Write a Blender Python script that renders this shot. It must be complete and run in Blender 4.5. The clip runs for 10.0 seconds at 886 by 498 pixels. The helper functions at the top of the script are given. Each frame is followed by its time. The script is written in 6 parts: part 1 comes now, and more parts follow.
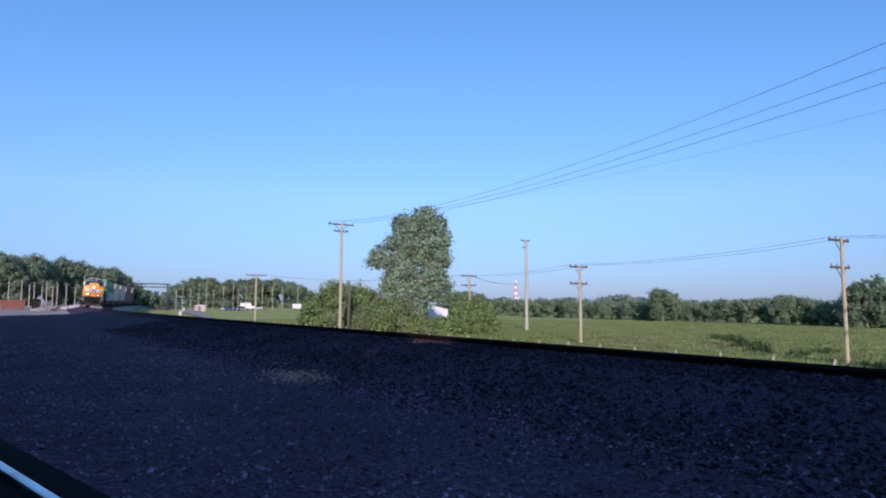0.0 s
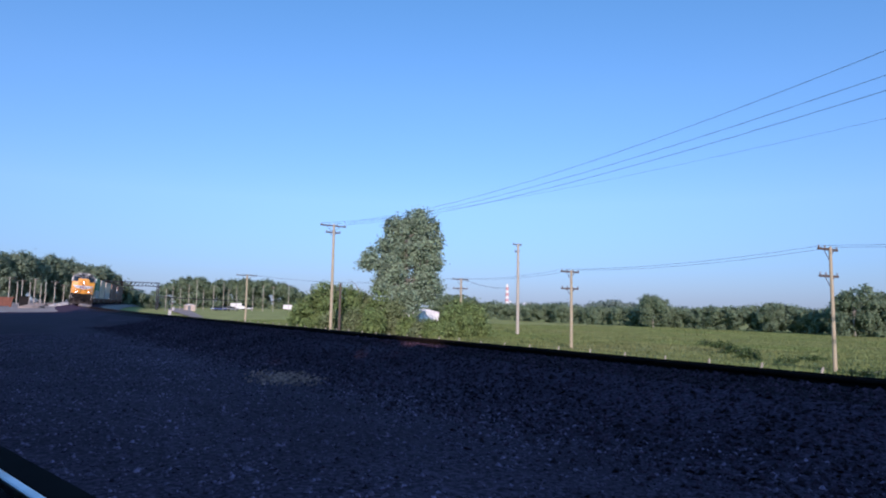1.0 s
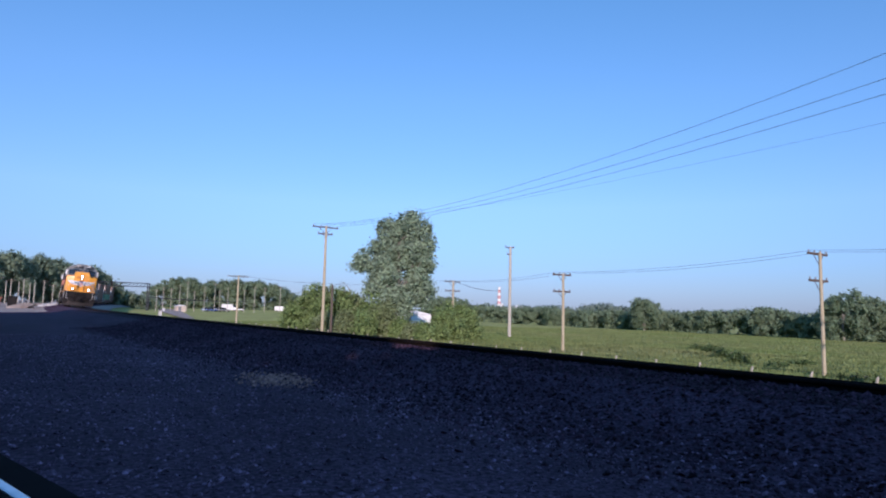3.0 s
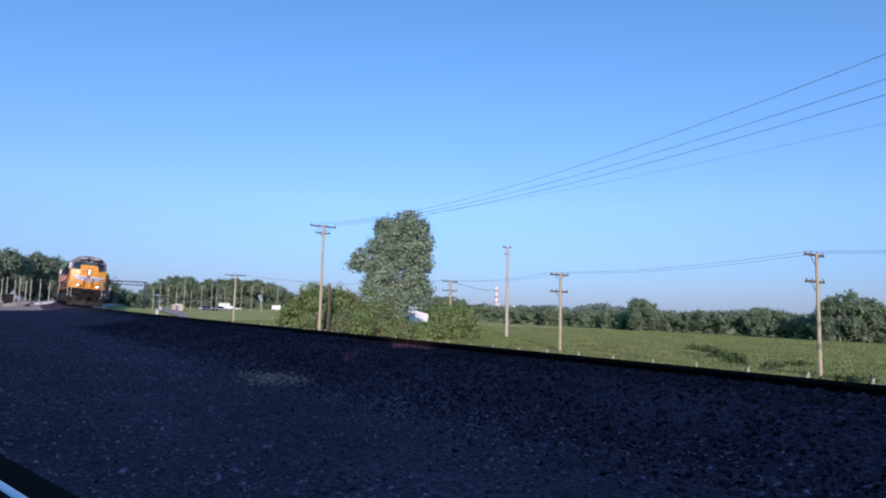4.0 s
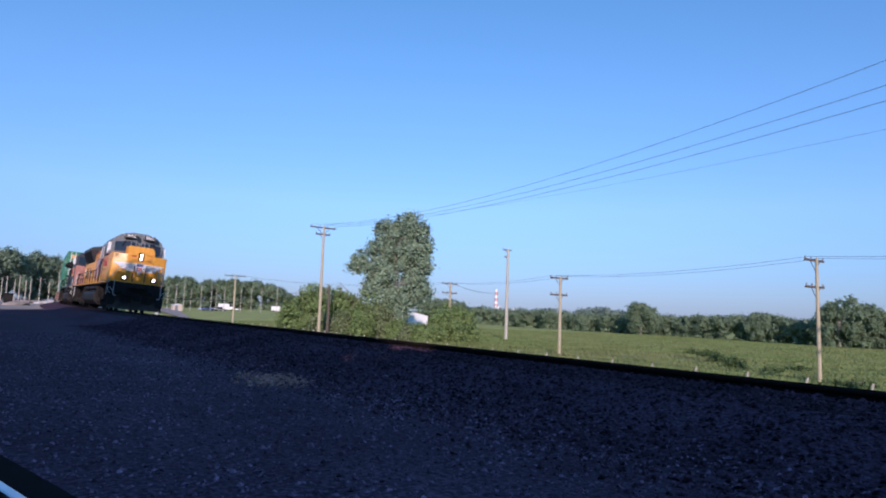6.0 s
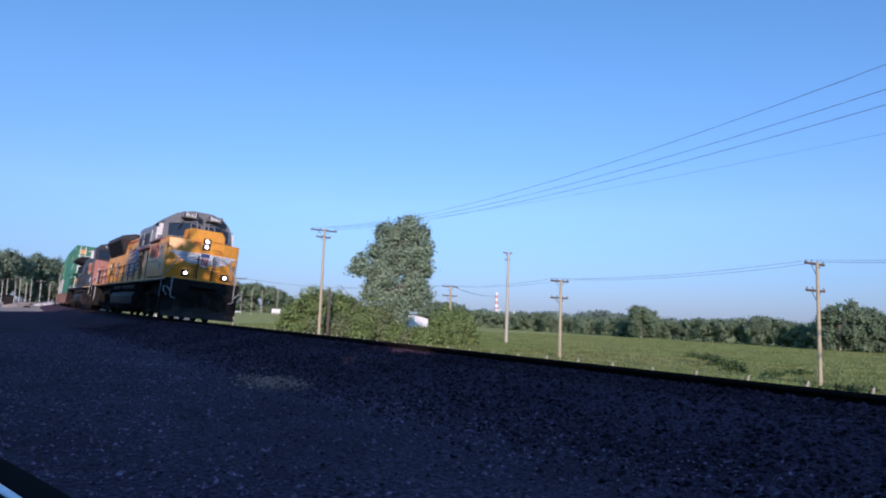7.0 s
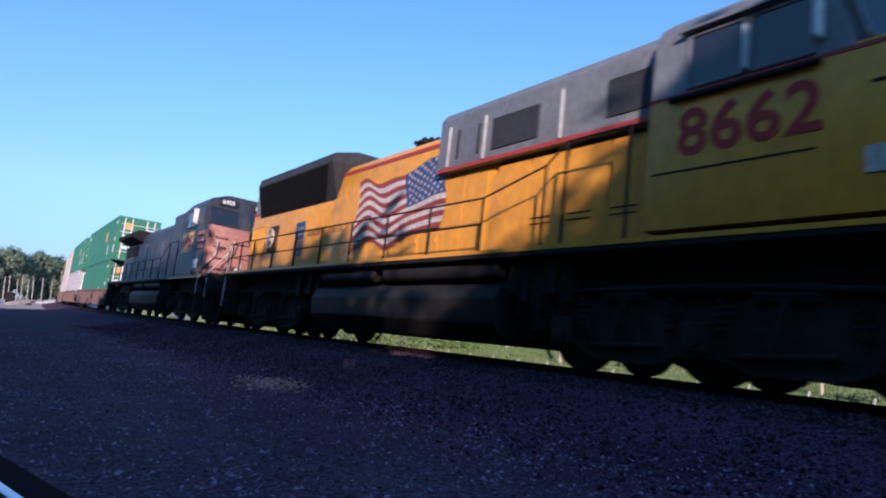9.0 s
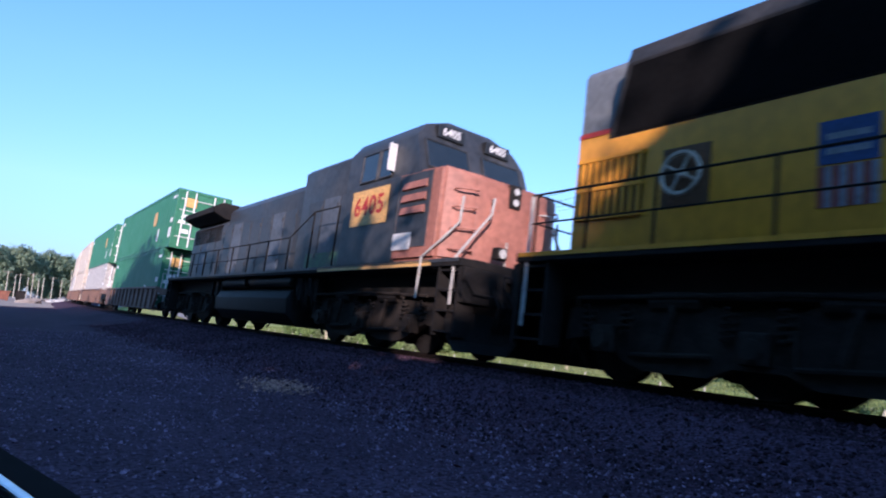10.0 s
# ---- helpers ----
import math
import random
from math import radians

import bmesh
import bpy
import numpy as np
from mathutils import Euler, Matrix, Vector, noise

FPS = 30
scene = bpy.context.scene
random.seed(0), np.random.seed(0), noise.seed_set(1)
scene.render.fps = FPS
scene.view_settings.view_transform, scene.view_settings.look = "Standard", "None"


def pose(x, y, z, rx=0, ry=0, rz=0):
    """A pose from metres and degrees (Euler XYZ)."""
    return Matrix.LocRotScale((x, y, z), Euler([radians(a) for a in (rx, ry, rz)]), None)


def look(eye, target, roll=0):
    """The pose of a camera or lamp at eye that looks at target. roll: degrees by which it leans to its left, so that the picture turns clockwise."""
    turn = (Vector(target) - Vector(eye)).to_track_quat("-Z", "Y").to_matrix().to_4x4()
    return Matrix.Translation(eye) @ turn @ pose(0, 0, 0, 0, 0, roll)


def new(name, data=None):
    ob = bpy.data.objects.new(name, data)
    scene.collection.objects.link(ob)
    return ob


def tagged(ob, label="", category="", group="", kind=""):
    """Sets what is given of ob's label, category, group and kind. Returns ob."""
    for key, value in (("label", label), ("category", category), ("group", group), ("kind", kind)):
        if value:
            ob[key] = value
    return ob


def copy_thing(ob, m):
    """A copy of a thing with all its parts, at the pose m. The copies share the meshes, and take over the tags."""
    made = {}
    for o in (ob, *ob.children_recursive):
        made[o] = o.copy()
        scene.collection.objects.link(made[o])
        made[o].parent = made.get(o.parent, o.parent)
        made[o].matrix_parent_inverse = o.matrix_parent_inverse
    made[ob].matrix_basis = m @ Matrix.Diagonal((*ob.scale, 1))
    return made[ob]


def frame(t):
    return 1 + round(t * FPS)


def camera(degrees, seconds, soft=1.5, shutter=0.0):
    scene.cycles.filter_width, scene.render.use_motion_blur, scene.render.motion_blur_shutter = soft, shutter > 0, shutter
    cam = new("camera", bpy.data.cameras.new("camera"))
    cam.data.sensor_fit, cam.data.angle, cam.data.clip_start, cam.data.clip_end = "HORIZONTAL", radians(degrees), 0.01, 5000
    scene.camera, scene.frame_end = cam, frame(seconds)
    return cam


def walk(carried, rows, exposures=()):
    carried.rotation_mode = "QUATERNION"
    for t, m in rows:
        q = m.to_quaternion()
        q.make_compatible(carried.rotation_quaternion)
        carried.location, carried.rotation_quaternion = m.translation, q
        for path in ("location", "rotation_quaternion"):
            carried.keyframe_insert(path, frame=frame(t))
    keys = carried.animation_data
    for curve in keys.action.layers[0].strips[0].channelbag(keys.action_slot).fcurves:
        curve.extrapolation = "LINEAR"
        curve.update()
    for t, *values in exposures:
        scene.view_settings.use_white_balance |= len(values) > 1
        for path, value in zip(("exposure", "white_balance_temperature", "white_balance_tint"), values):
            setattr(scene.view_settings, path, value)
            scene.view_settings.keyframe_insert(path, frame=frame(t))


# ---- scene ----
cam = camera(69.9, 10.0, soft=2.0, shutter=0.18)
EYE = (0.0, 0.0, 1.1)
# seconds, yaw, pitch, roll
TURNS = [
    (0.0, -35.17, 4.96, -0.27),
    (0.5, -35.56, 4.9, -0.79),
    (1.0, -35.96, 5.24, -1.07),
    (1.5, -36.37, 5.26, -1.3),
    (2.0, -36.56, 5.34, -1.31),
    (2.5, -36.59, 5.47, -1.31),
    (4.0, -36.92, 5.43, -1.58),
    (4.5, -36.85, 5.76, -1.66),
    (5.0, -36.81, 5.78, -1.77),
    (5.5, -36.93, 5.57, -1.97),
    (7.0, -36.93, 5.9, -2.15),
    (7.5, -37.01, 6.03, -2.34),
    (8.0, -37.01, 6.13, -2.57),
    (8.5, -36.95, 6.26, -2.65),
    (9.0, -36.85, 6.24, -3.0),
    (9.5, -36.6, 6.35, -3.4),
    (10.0, -36.25, 6.6, -3.85),
]
walk(cam, [(t, pose(*EYE, 90 + p, r, y)) for t, y, p, r in TURNS], [(0.0, -0.15, 5020, 37), (7.5, -0.15, 5020, 37), (8.5, 0.0, 5020, 37), (9.0, 0.25, 5020, 37), (9.5, 0.4, 5020, 37), (10.0, 0.5, 5020, 37)])

# ---- light ----
SUN_AZ, SUN_EL = radians(35), radians(20)
SUN_WAY = Vector((math.sin(SUN_AZ) * math.cos(SUN_EL), math.cos(SUN_AZ) * math.cos(SUN_EL), -math.sin(SUN_EL)))
world = bpy.data.worlds.new("world")
scene.world = world
world.use_nodes = True
wn = world.node_tree
sky = wn.nodes.new("ShaderNodeTexSky")
sky.sky_type = "NISHITA"
sky.sun_disc = False
sky.sun_elevation = SUN_EL
sky.sun_rotation = SUN_AZ + math.pi
sky.air_density, sky.dust_density, sky.ozone_density = 1.6, 0.0, 7.0
wn.nodes["Background"].inputs[1].default_value = 0.15
# a lavender summer haze that thickens towards the horizon
sky_way = wn.nodes.new("ShaderNodeTexCoord")
sky_up = wn.nodes.new("ShaderNodeSeparateXYZ")
wn.links.new(sky_way.outputs["Generated"], sky_up.inputs[0])
haze = wn.nodes.new("ShaderNodeValToRGB")
haze.color_ramp.elements[0].position, haze.color_ramp.elements[0].color = 0.0, (0.44, 0.63, 0.96, 1)
haze.color_ramp.elements[1].position, haze.color_ramp.elements[1].color = 0.55, (1.14, 1.22, 0.88, 1)
for stop, tone in ((0.07, (0.67, 0.79, 0.93, 1)), (0.16, (1.05, 1.0, 0.91, 1)), (0.32, (1.18, 1.13, 0.91, 1))):
    haze.color_ramp.elements.new(stop).color = tone
wn.links.new(sky_up.outputs[2], haze.inputs[0])
tint = wn.nodes.new("ShaderNodeMix")
tint.data_type, tint.blend_type = "RGBA", "MULTIPLY"
tint.inputs[0].default_value = 1.0
wn.links.new(sky.outputs[0], tint.inputs[6])
wn.links.new(haze.outputs[0], tint.inputs[7])
wn.links.new(tint.outputs[2], wn.nodes["Background"].inputs[0])
sun_data = bpy.data.lights.new("sun", "SUN")
sun_data.energy, sun_data.angle, sun_data.color = 5.0, radians(0.53), (1.0, 0.79, 0.5)
sun = new("sun", sun_data)
sun.matrix_world = look((0, 0, 60), Vector((0, 0, 60)) + SUN_WAY)
scene.view_settings.exposure = 0.0

# ---- materials ----


def material(name, base, rough=0.6, metal=0.0, second=None, scale=6.0, amount=0.5, bump=0.0, bump_scale=60.0,
             detail_scale=None, detail=0.25, random_hue=0.0, emission=None, stretch=(1, 1, 1), spec=0.5):
    """Two scales of colour variation and a fine bump, in object space."""
    m = bpy.data.materials.new(name)
    m.use_nodes = True
    nt = m.node_tree
    b = nt.nodes["Principled BSDF"]
    b.inputs["Roughness"].default_value = rough
    b.inputs["Metallic"].default_value = metal
    b.inputs["Specular IOR Level"].default_value = spec
    co = nt.nodes.new("ShaderNodeTexCoord")
    mp = nt.nodes.new("ShaderNodeMapping")
    mp.inputs["Scale"].default_value = stretch
    nt.links.new(co.outputs["Object"], mp.inputs[0])
    n1 = nt.nodes.new("ShaderNodeTexNoise")
    n1.inputs["Scale"].default_value = scale
    n1.inputs["Detail"].default_value = 6
    n1.inputs["Roughness"].default_value = 0.65
    nt.links.new(mp.outputs[0], n1.inputs["Vector"])
    ramp = nt.nodes.new("ShaderNodeMapRange")
    ramp.inputs[1].default_value, ramp.inputs[2].default_value = 0.35, 0.68
    ramp.inputs[4].default_value = amount
    nt.links.new(n1.outputs[0], ramp.inputs[0])
    mix = nt.nodes.new("ShaderNodeMix")
    mix.data_type = "RGBA"
    second = second or tuple(c * 0.6 for c in base)
    mix.inputs[6].default_value = (*base, 1)
    mix.inputs[7].default_value = (*second, 1)
    nt.links.new(ramp.outputs[0], mix.inputs[0])
    n2 = nt.nodes.new("ShaderNodeTexNoise")
    n2.inputs["Scale"].default_value = detail_scale or scale * 9
    n2.inputs["Detail"].default_value = 4
    nt.links.new(mp.outputs[0], n2.inputs["Vector"])
    r2 = nt.nodes.new("ShaderNodeMapRange")
    r2.inputs[1].default_value, r2.inputs[2].default_value = 0.3, 0.7
    r2.inputs[3].default_value, r2.inputs[4].default_value = 1 - detail, 1 + detail
    nt.links.new(n2.outputs[0], r2.inputs[0])
    hsv = nt.nodes.new("ShaderNodeHueSaturation")
    nt.links.new(mix.outputs[2], hsv.inputs["Color"])
    nt.links.new(r2.outputs[0], hsv.inputs["Value"])
    out = hsv.outputs[0]
    if random_hue:
        info = nt.nodes.new("ShaderNodeNewGeometry")
        r3 = nt.nodes.new("ShaderNodeMapRange")
        r3.inputs[3].default_value, r3.inputs[4].default_value = 1 - random_hue, 1 + random_hue
        nt.links.new(info.outputs["Random Per Island"], r3.inputs[0])
        h2 = nt.nodes.new("ShaderNodeHueSaturation")
        nt.links.new(out, h2.inputs["Color"])
        nt.links.new(r3.outputs[0], h2.inputs["Value"])
        out = h2.outputs[0]
    nt.links.new(out, b.inputs["Base Color"])
    rr = nt.nodes.new("ShaderNodeMapRange")
    rr.inputs[3].default_value, rr.inputs[4].default_value = max(rough - 0.12, 0.02), min(rough + 0.15, 1)
    nt.links.new(n1.outputs[0], rr.inputs[0])
    nt.links.new(rr.outputs[0], b.inputs["Roughness"])
    if bump:
        bp = nt.nodes.new("ShaderNodeBump")
        bp.inputs["Strength"].default_value = bump
        bp.inputs["Distance"].default_value = 0.02
        n3 = nt.nodes.new("ShaderNodeTexNoise")
        n3.inputs["Scale"].default_value = bump_scale
        n3.inputs["Detail"].default_value = 3
        nt.links.new(mp.outputs[0], n3.inputs["Vector"])
        nt.links.new(n3.outputs[0], bp.inputs["Height"])
        nt.links.new(bp.outputs[0], b.inputs["Normal"])
    if emission:
        b.inputs["Emission Color"].default_value = (*emission[0], 1)
        b.inputs["Emission Strength"].default_value = emission[1]
    return m


def see_through(m, share):
    """Thin leaves pass part of the light."""
    nt = m.node_tree
    b = nt.nodes["Principled BSDF"]
    tr = nt.nodes.new("ShaderNodeBsdfTranslucent")
    mx = nt.nodes.new("ShaderNodeMixShader")
    mx.inputs[0].default_value = share
    nt.links.new(b.inputs["Base Color"].links[0].from_socket, tr.inputs[0])
    nt.links.new(b.outputs[0], mx.inputs[1])
    nt.links.new(tr.outputs[0], mx.inputs[2])
    nt.links.new(mx.outputs[0], nt.nodes["Material Output"].inputs[0])


def leaf_material(name, base, second, through_light=0.28, vary=0.45):
    m = material(name, base, 0.55, 0, second, 0.5, 0.7, detail_scale=3.0, random_hue=vary, spec=0.3)
    see_through(m, through_light)
    return m


M_GRAVEL = material("gravel", (0.09, 0.056, 0.082), 0.95, 0, (0.05, 0.03, 0.045), 0.5, 0.9, 1.0, 22, detail_scale=26, detail=0.8, spec=0.06)
M_STONE = material("ballast_stone", (0.26, 0.18, 0.25), 0.85, 0, (0.08, 0.049, 0.07), 0.6, 0.8, 0.4, 40, random_hue=0.75, spec=0.15)
# another stone than the yard's, darkened further for the shade towards the track
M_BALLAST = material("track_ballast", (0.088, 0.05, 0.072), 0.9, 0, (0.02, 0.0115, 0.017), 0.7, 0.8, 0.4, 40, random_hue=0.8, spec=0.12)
M_GRASS = material("grass", (0.21, 0.27, 0.085), 0.95, 0, (0.29, 0.29, 0.12), 0.045, 0.85, 0.3, 3, detail_scale=0.5, detail=0.25, spec=0.03)
M_HAY = material("dry_meadow", (0.37, 0.37, 0.13), 0.95, 0, (0.28, 0.32, 0.09), 0.03, 0.8, 0.3, 3, detail_scale=0.4, detail=0.2, spec=0.03)
# shoulder gravel with the deep shade along the rails in its colour
M_SHOULDER = material("shaded_shoulder", (0.045, 0.028, 0.036), 0.95, 0, (0.024, 0.014, 0.018), 0.6, 0.9, 1.0, 22, detail_scale=26, detail=0.8, spec=0.05)
M_DIRT = material("dirt", (0.36, 0.30, 0.25), 0.95, 0, (0.22, 0.18, 0.15), 0.12, 0.8, 0.5, 8)
M_RAIL = material("rail_steel", (0.022, 0.015, 0.013), 0.85, 0.1, (0.013, 0.009, 0.008), 4, 0.7, spec=0.15)
M_RAILTOP = material("rail_head", (0.03, 0.024, 0.022), 0.95, 0.0, scale=3, spec=0.02)
M_TIE = material("tie_wood", (0.055, 0.042, 0.033), 0.9, 0, (0.03, 0.025, 0.02), 5, 0.8, 0.5, 30)
M_POLE = material("pole_wood", (0.5, 0.43, 0.28), 0.85, 0, (0.36, 0.3, 0.19), 3, 0.7, 0.4, 30, stretch=(6, 6, 0.6))
M_POLE_DARK = material("crossarm_wood", (0.13, 0.10, 0.075), 0.85, 0, (0.08, 0.06, 0.045), 3, 0.7, 0.4, 30)
M_WIRE = material("wire", (0.05, 0.055, 0.06), 0.6, 0.3)
M_INSUL = material("insulator", (0.3, 0.32, 0.33), 0.2)
M_BARK = material("bark", (0.38, 0.35, 0.3), 0.9, 0, (0.22, 0.19, 0.16), 3, 0.8, 0.7, 25)
M_LEAF = leaf_material("cottonwood_leaf", (0.25, 0.33, 0.2), (0.3, 0.38, 0.26))
M_LEAF_BUSH = leaf_material("bush_leaf", (0.19, 0.27, 0.085), (0.26, 0.32, 0.11))
M_LEAF_FAR = leaf_material("far_leaf", (0.23, 0.3, 0.17), (0.19, 0.255, 0.15), 0.4, 0.22)
M_YELLOW = material("yellow_paint", (0.79, 0.35, 0.018), 0.38, 0, (0.56, 0.25, 0.025), 0.8, 0.45, 0.05, 40, detail_scale=6, detail=0.1, stretch=(1, 1, 0.8))
M_GREY = material("grey_paint", (0.2, 0.21, 0.215), 0.45, 0, (0.13, 0.13, 0.135), 1.2, 0.6, detail_scale=9, detail=0.15)
M_BLACK = material("black_underframe", (0.009, 0.0085, 0.0085), 0.8, 0, (0.032, 0.025, 0.021), 1.6, 0.7, 0.3, 20, spec=0.25)
M_RED = material("red_paint", (0.42, 0.045, 0.035), 0.5, 0, (0.3, 0.04, 0.03), 2, 0.6)
M_WHITE = material("white_paint", (0.78, 0.77, 0.74), 0.5, 0, (0.62, 0.6, 0.57), 2, 0.5)
M_BLUE = material("blue_paint", (0.035, 0.07, 0.2), 0.5, 0, (0.03, 0.05, 0.13), 2, 0.6)
M_LAMP = material("lamp_glow", (1, 1, 1), 0.3, emission=((1.0, 0.93, 0.8), 8))
M_GLASS = material("cab_glass", (0.02, 0.025, 0.03), 0.06, 0, scale=1, spec=0.9)
M_CHROME = material("handrail_paint", (0.5, 0.49, 0.46), 0.5, 0, (0.3, 0.28, 0.26), 4, 0.6)
M_GREEN = material("green_container", (0.045, 0.2, 0.105), 0.55, 0, (0.03, 0.17, 0.08), 0.8, 0.6, detail_scale=8, detail=0.15)
M_PRIMER = material("worn_red_paint", (0.37, 0.15, 0.10), 0.6, 0, (0.26, 0.10, 0.07), 1.0, 0.7, detail_scale=8)
M_DARKGREY = material("worn_dark_grey", (0.026, 0.029, 0.034), 0.5, 0, (0.075, 0.075, 0.08), 0.9, 0.6, detail_scale=7, detail=0.3)
M_BROWN = material("wellcar_brown", (0.20, 0.115, 0.085), 0.7, 0, (0.11, 0.07, 0.06), 1.2, 0.7)
M_BEIGE = material("beige_container", (0.62, 0.52, 0.40), 0.6, 0, (0.5, 0.4, 0.31), 0.9, 0.6)
M_CONCRETE = material("concrete", (0.55, 0.53, 0.5), 0.85, 0, (0.4, 0.38, 0.36), 2, 0.6)
M_CARPAINT = material("car_door_plastic", (0.008, 0.007, 0.009), 0.9, 0, scale=3, spec=0.05)
M_TRIM = material("car_trim", (0.7, 0.74, 0.8), 0.3, 0.9, scale=3)


# ---- building helpers ----


def mesh_from(name, bm, mat, smooth=False):
    me = bpy.data.meshes.new(name)
    bm.to_mesh(me)
    bm.free()
    for m in (mat if isinstance(mat, (list, tuple)) else [mat]):
        me.materials.append(m)
    if smooth:
        me.polygons.foreach_set("use_smooth", [True] * len(me.polygons))
        me.set_sharp_from_angle(angle=radians(40))
    return me


def part(name, bm, mat, parent=None, label="", smooth=False):
    ob = new(name, mesh_from(name, bm, mat, smooth) if isinstance(bm, bmesh.types.BMesh) else bm)
    ob.parent = parent
    if label:
        tagged(ob, label)
    return ob


def pieces(name, bm, mat, parent=None, label="", smooth=False):
    """Each connected piece of bm as a part of its own."""
    bm.verts.ensure_lookup_table()
    bm.verts.index_update()
    seen = [False] * len(bm.verts)
    for v in bm.verts:
        if seen[v.index]:
            continue
        seen[v.index] = True
        stack, island = [v], []
        while stack:
            q = stack.pop()
            island.append(q)
            for e in q.link_edges:
                o = e.other_vert(q)
                if not seen[o.index]:
                    seen[o.index] = True
                    stack.append(o)
        one = bmesh.new()
        made = {q: one.verts.new(q.co) for q in island}
        for f in {f for q in island for f in q.link_faces}:
            one.faces.new([made[q] for q in f.verts])
        part(name, one, mat, parent, label, smooth)
    bm.free()


def thing(name, label, category, group="", at=None, kind=""):
    ob = new(name)
    ob.empty_display_size = 0.3
    if at is not None:
        ob.matrix_basis = at
    return tagged(ob, label, category, group, kind)


def box(bm, x0, x1, y0, y1, z0, z1, bevel=0.0, mat=0):
    vs = [bm.verts.new((x, y, z)) for x in (x0, x1) for y in (y0, y1) for z in (z0, z1)]
    fs = [bm.faces.new([vs[i] for i in q]) for q in ((0, 1, 3, 2), (4, 6, 7, 5), (0, 4, 5, 1), (2, 3, 7, 6), (0, 2, 6, 4), (1, 5, 7, 3))]
    for q in fs:
        q.material_index = mat
    if bevel:
        es = list({e for q in fs for e in q.edges})
        bmesh.ops.bevel(bm, geom=es, offset=bevel, segments=2, affect="EDGES", profile=0.6)
    return vs


def prism(bm, outline, a0, a1, axis="y", mat=0, bevel=0.0):
    """Extrude a closed outline of 2D points along an axis; the outline's plane is the other two axes in order."""
    def at(p, a):
        u, v = p
        return {"x": (a, u, v), "y": (u, a, v), "z": (u, v, a)}[axis]
    v0 = [bm.verts.new(at(q, a0)) for q in outline]
    v1 = [bm.verts.new(at(q, a1)) for q in outline]
    n = len(outline)
    fs = [bm.faces.new(v0), bm.faces.new(v1[::-1])]
    for i in range(n):
        fs.append(bm.faces.new((v0[i], v1[i], v1[(i + 1) % n], v0[(i + 1) % n])))
    for q in fs:
        q.material_index = mat
    bmesh.ops.recalc_face_normals(bm, faces=fs)
    if bevel:
        bmesh.ops.bevel(bm, geom=list({e for q in fs for e in q.edges}), offset=bevel, segments=2, affect="EDGES", profile=0.6)
    return fs


def tube(bm, points, radius, sides=8, mat=0, cap=True):
    """A round bar through points; radius may be a list."""
    pts = [Vector(q) for q in points]
    rad = radius if isinstance(radius, (list, tuple)) else [radius] * len(pts)
    rings = []
    for i, q in enumerate(pts):
        way = (pts[min(i + 1, len(pts) - 1)] - pts[max(i - 1, 0)]).normalized()
        side = way.orthogonal().normalized() if i == 0 else (side - way * side.dot(way)).normalized()
        up = way.cross(side)
        rings.append([bm.verts.new(q + (side * math.cos(2 * math.pi * k / sides) + up * math.sin(2 * math.pi * k / sides)) * rad[i]) for k in range(sides)])
    for a, b in zip(rings, rings[1:]):
        for k in range(sides):
            bm.faces.new((a[k], a[(k + 1) % sides], b[(k + 1) % sides], b[k])).material_index = mat
    if cap and sides > 2:
        bm.faces.new(rings[0][::-1]).material_index = mat
        bm.faces.new(rings[-1]).material_index = mat


def from_arrays(name, verts, faces, mat):
    me = bpy.data.meshes.new(name)
    me.from_pydata(verts.tolist() if hasattr(verts, "tolist") else verts, [], faces.tolist() if hasattr(faces, "tolist") else faces)
    me.materials.append(mat)
    return me


# ---- the track's line: straight beside the camera, then a wide curve ----
TRACK_X, CURVE_FROM, CURVE_R = 8.02, 24.0, 893.0
RAIL_Z = 0.46
CANT = 4.2   # the curve's outer rail, beside the camera, stands higher


def track(s):
    """Place and heading on the centre line at s metres up the line from the camera."""
    a = max(s - CURVE_FROM, 0) / CURVE_R
    x = TRACK_X + CURVE_R * (1 - math.cos(a))
    y = min(s, CURVE_FROM) + CURVE_R * math.sin(a)
    return x, y, a


def track_pose(s, x=0.0, z=0.0):
    cx, cy, a = track(s)
    lean = Matrix.Translation((-0.753, 0, RAIL_Z)) @ pose(0, 0, 0, 0, CANT, 0) @ Matrix.Translation((0.753, 0, -RAIL_Z))
    return pose(cx, cy, 0, 0, 0, -math.degrees(a)) @ lean @ Matrix.Translation((x, 0, z))

# ---- ground ----
TAN_Y = 350.0


def line_x(y):
    """The centre line's x at a given y."""
    if y <= CURVE_FROM:
        return TRACK_X
    q = min(y, TAN_Y) - CURVE_FROM
    x = TRACK_X + CURVE_R - math.sqrt(CURVE_R ** 2 - q * q)
    if y > TAN_Y:
        x += (y - TAN_Y) * q / math.sqrt(CURVE_R ** 2 - q * q)
    return x


PROFILE = [(-3.6, 0.0), (-2.9, 0.12), (-1.9, 0.34), (-0.88, 0.375), (-0.62, 0.24), (1.9, 0.0), (2.9, -0.12), (4.2, -0.3), (6.0, -0.75), (9.0, -1.55), (12.0, -1.8), (38.0, -1.8), (150.0, -3.6), (400.0, -4.2)]


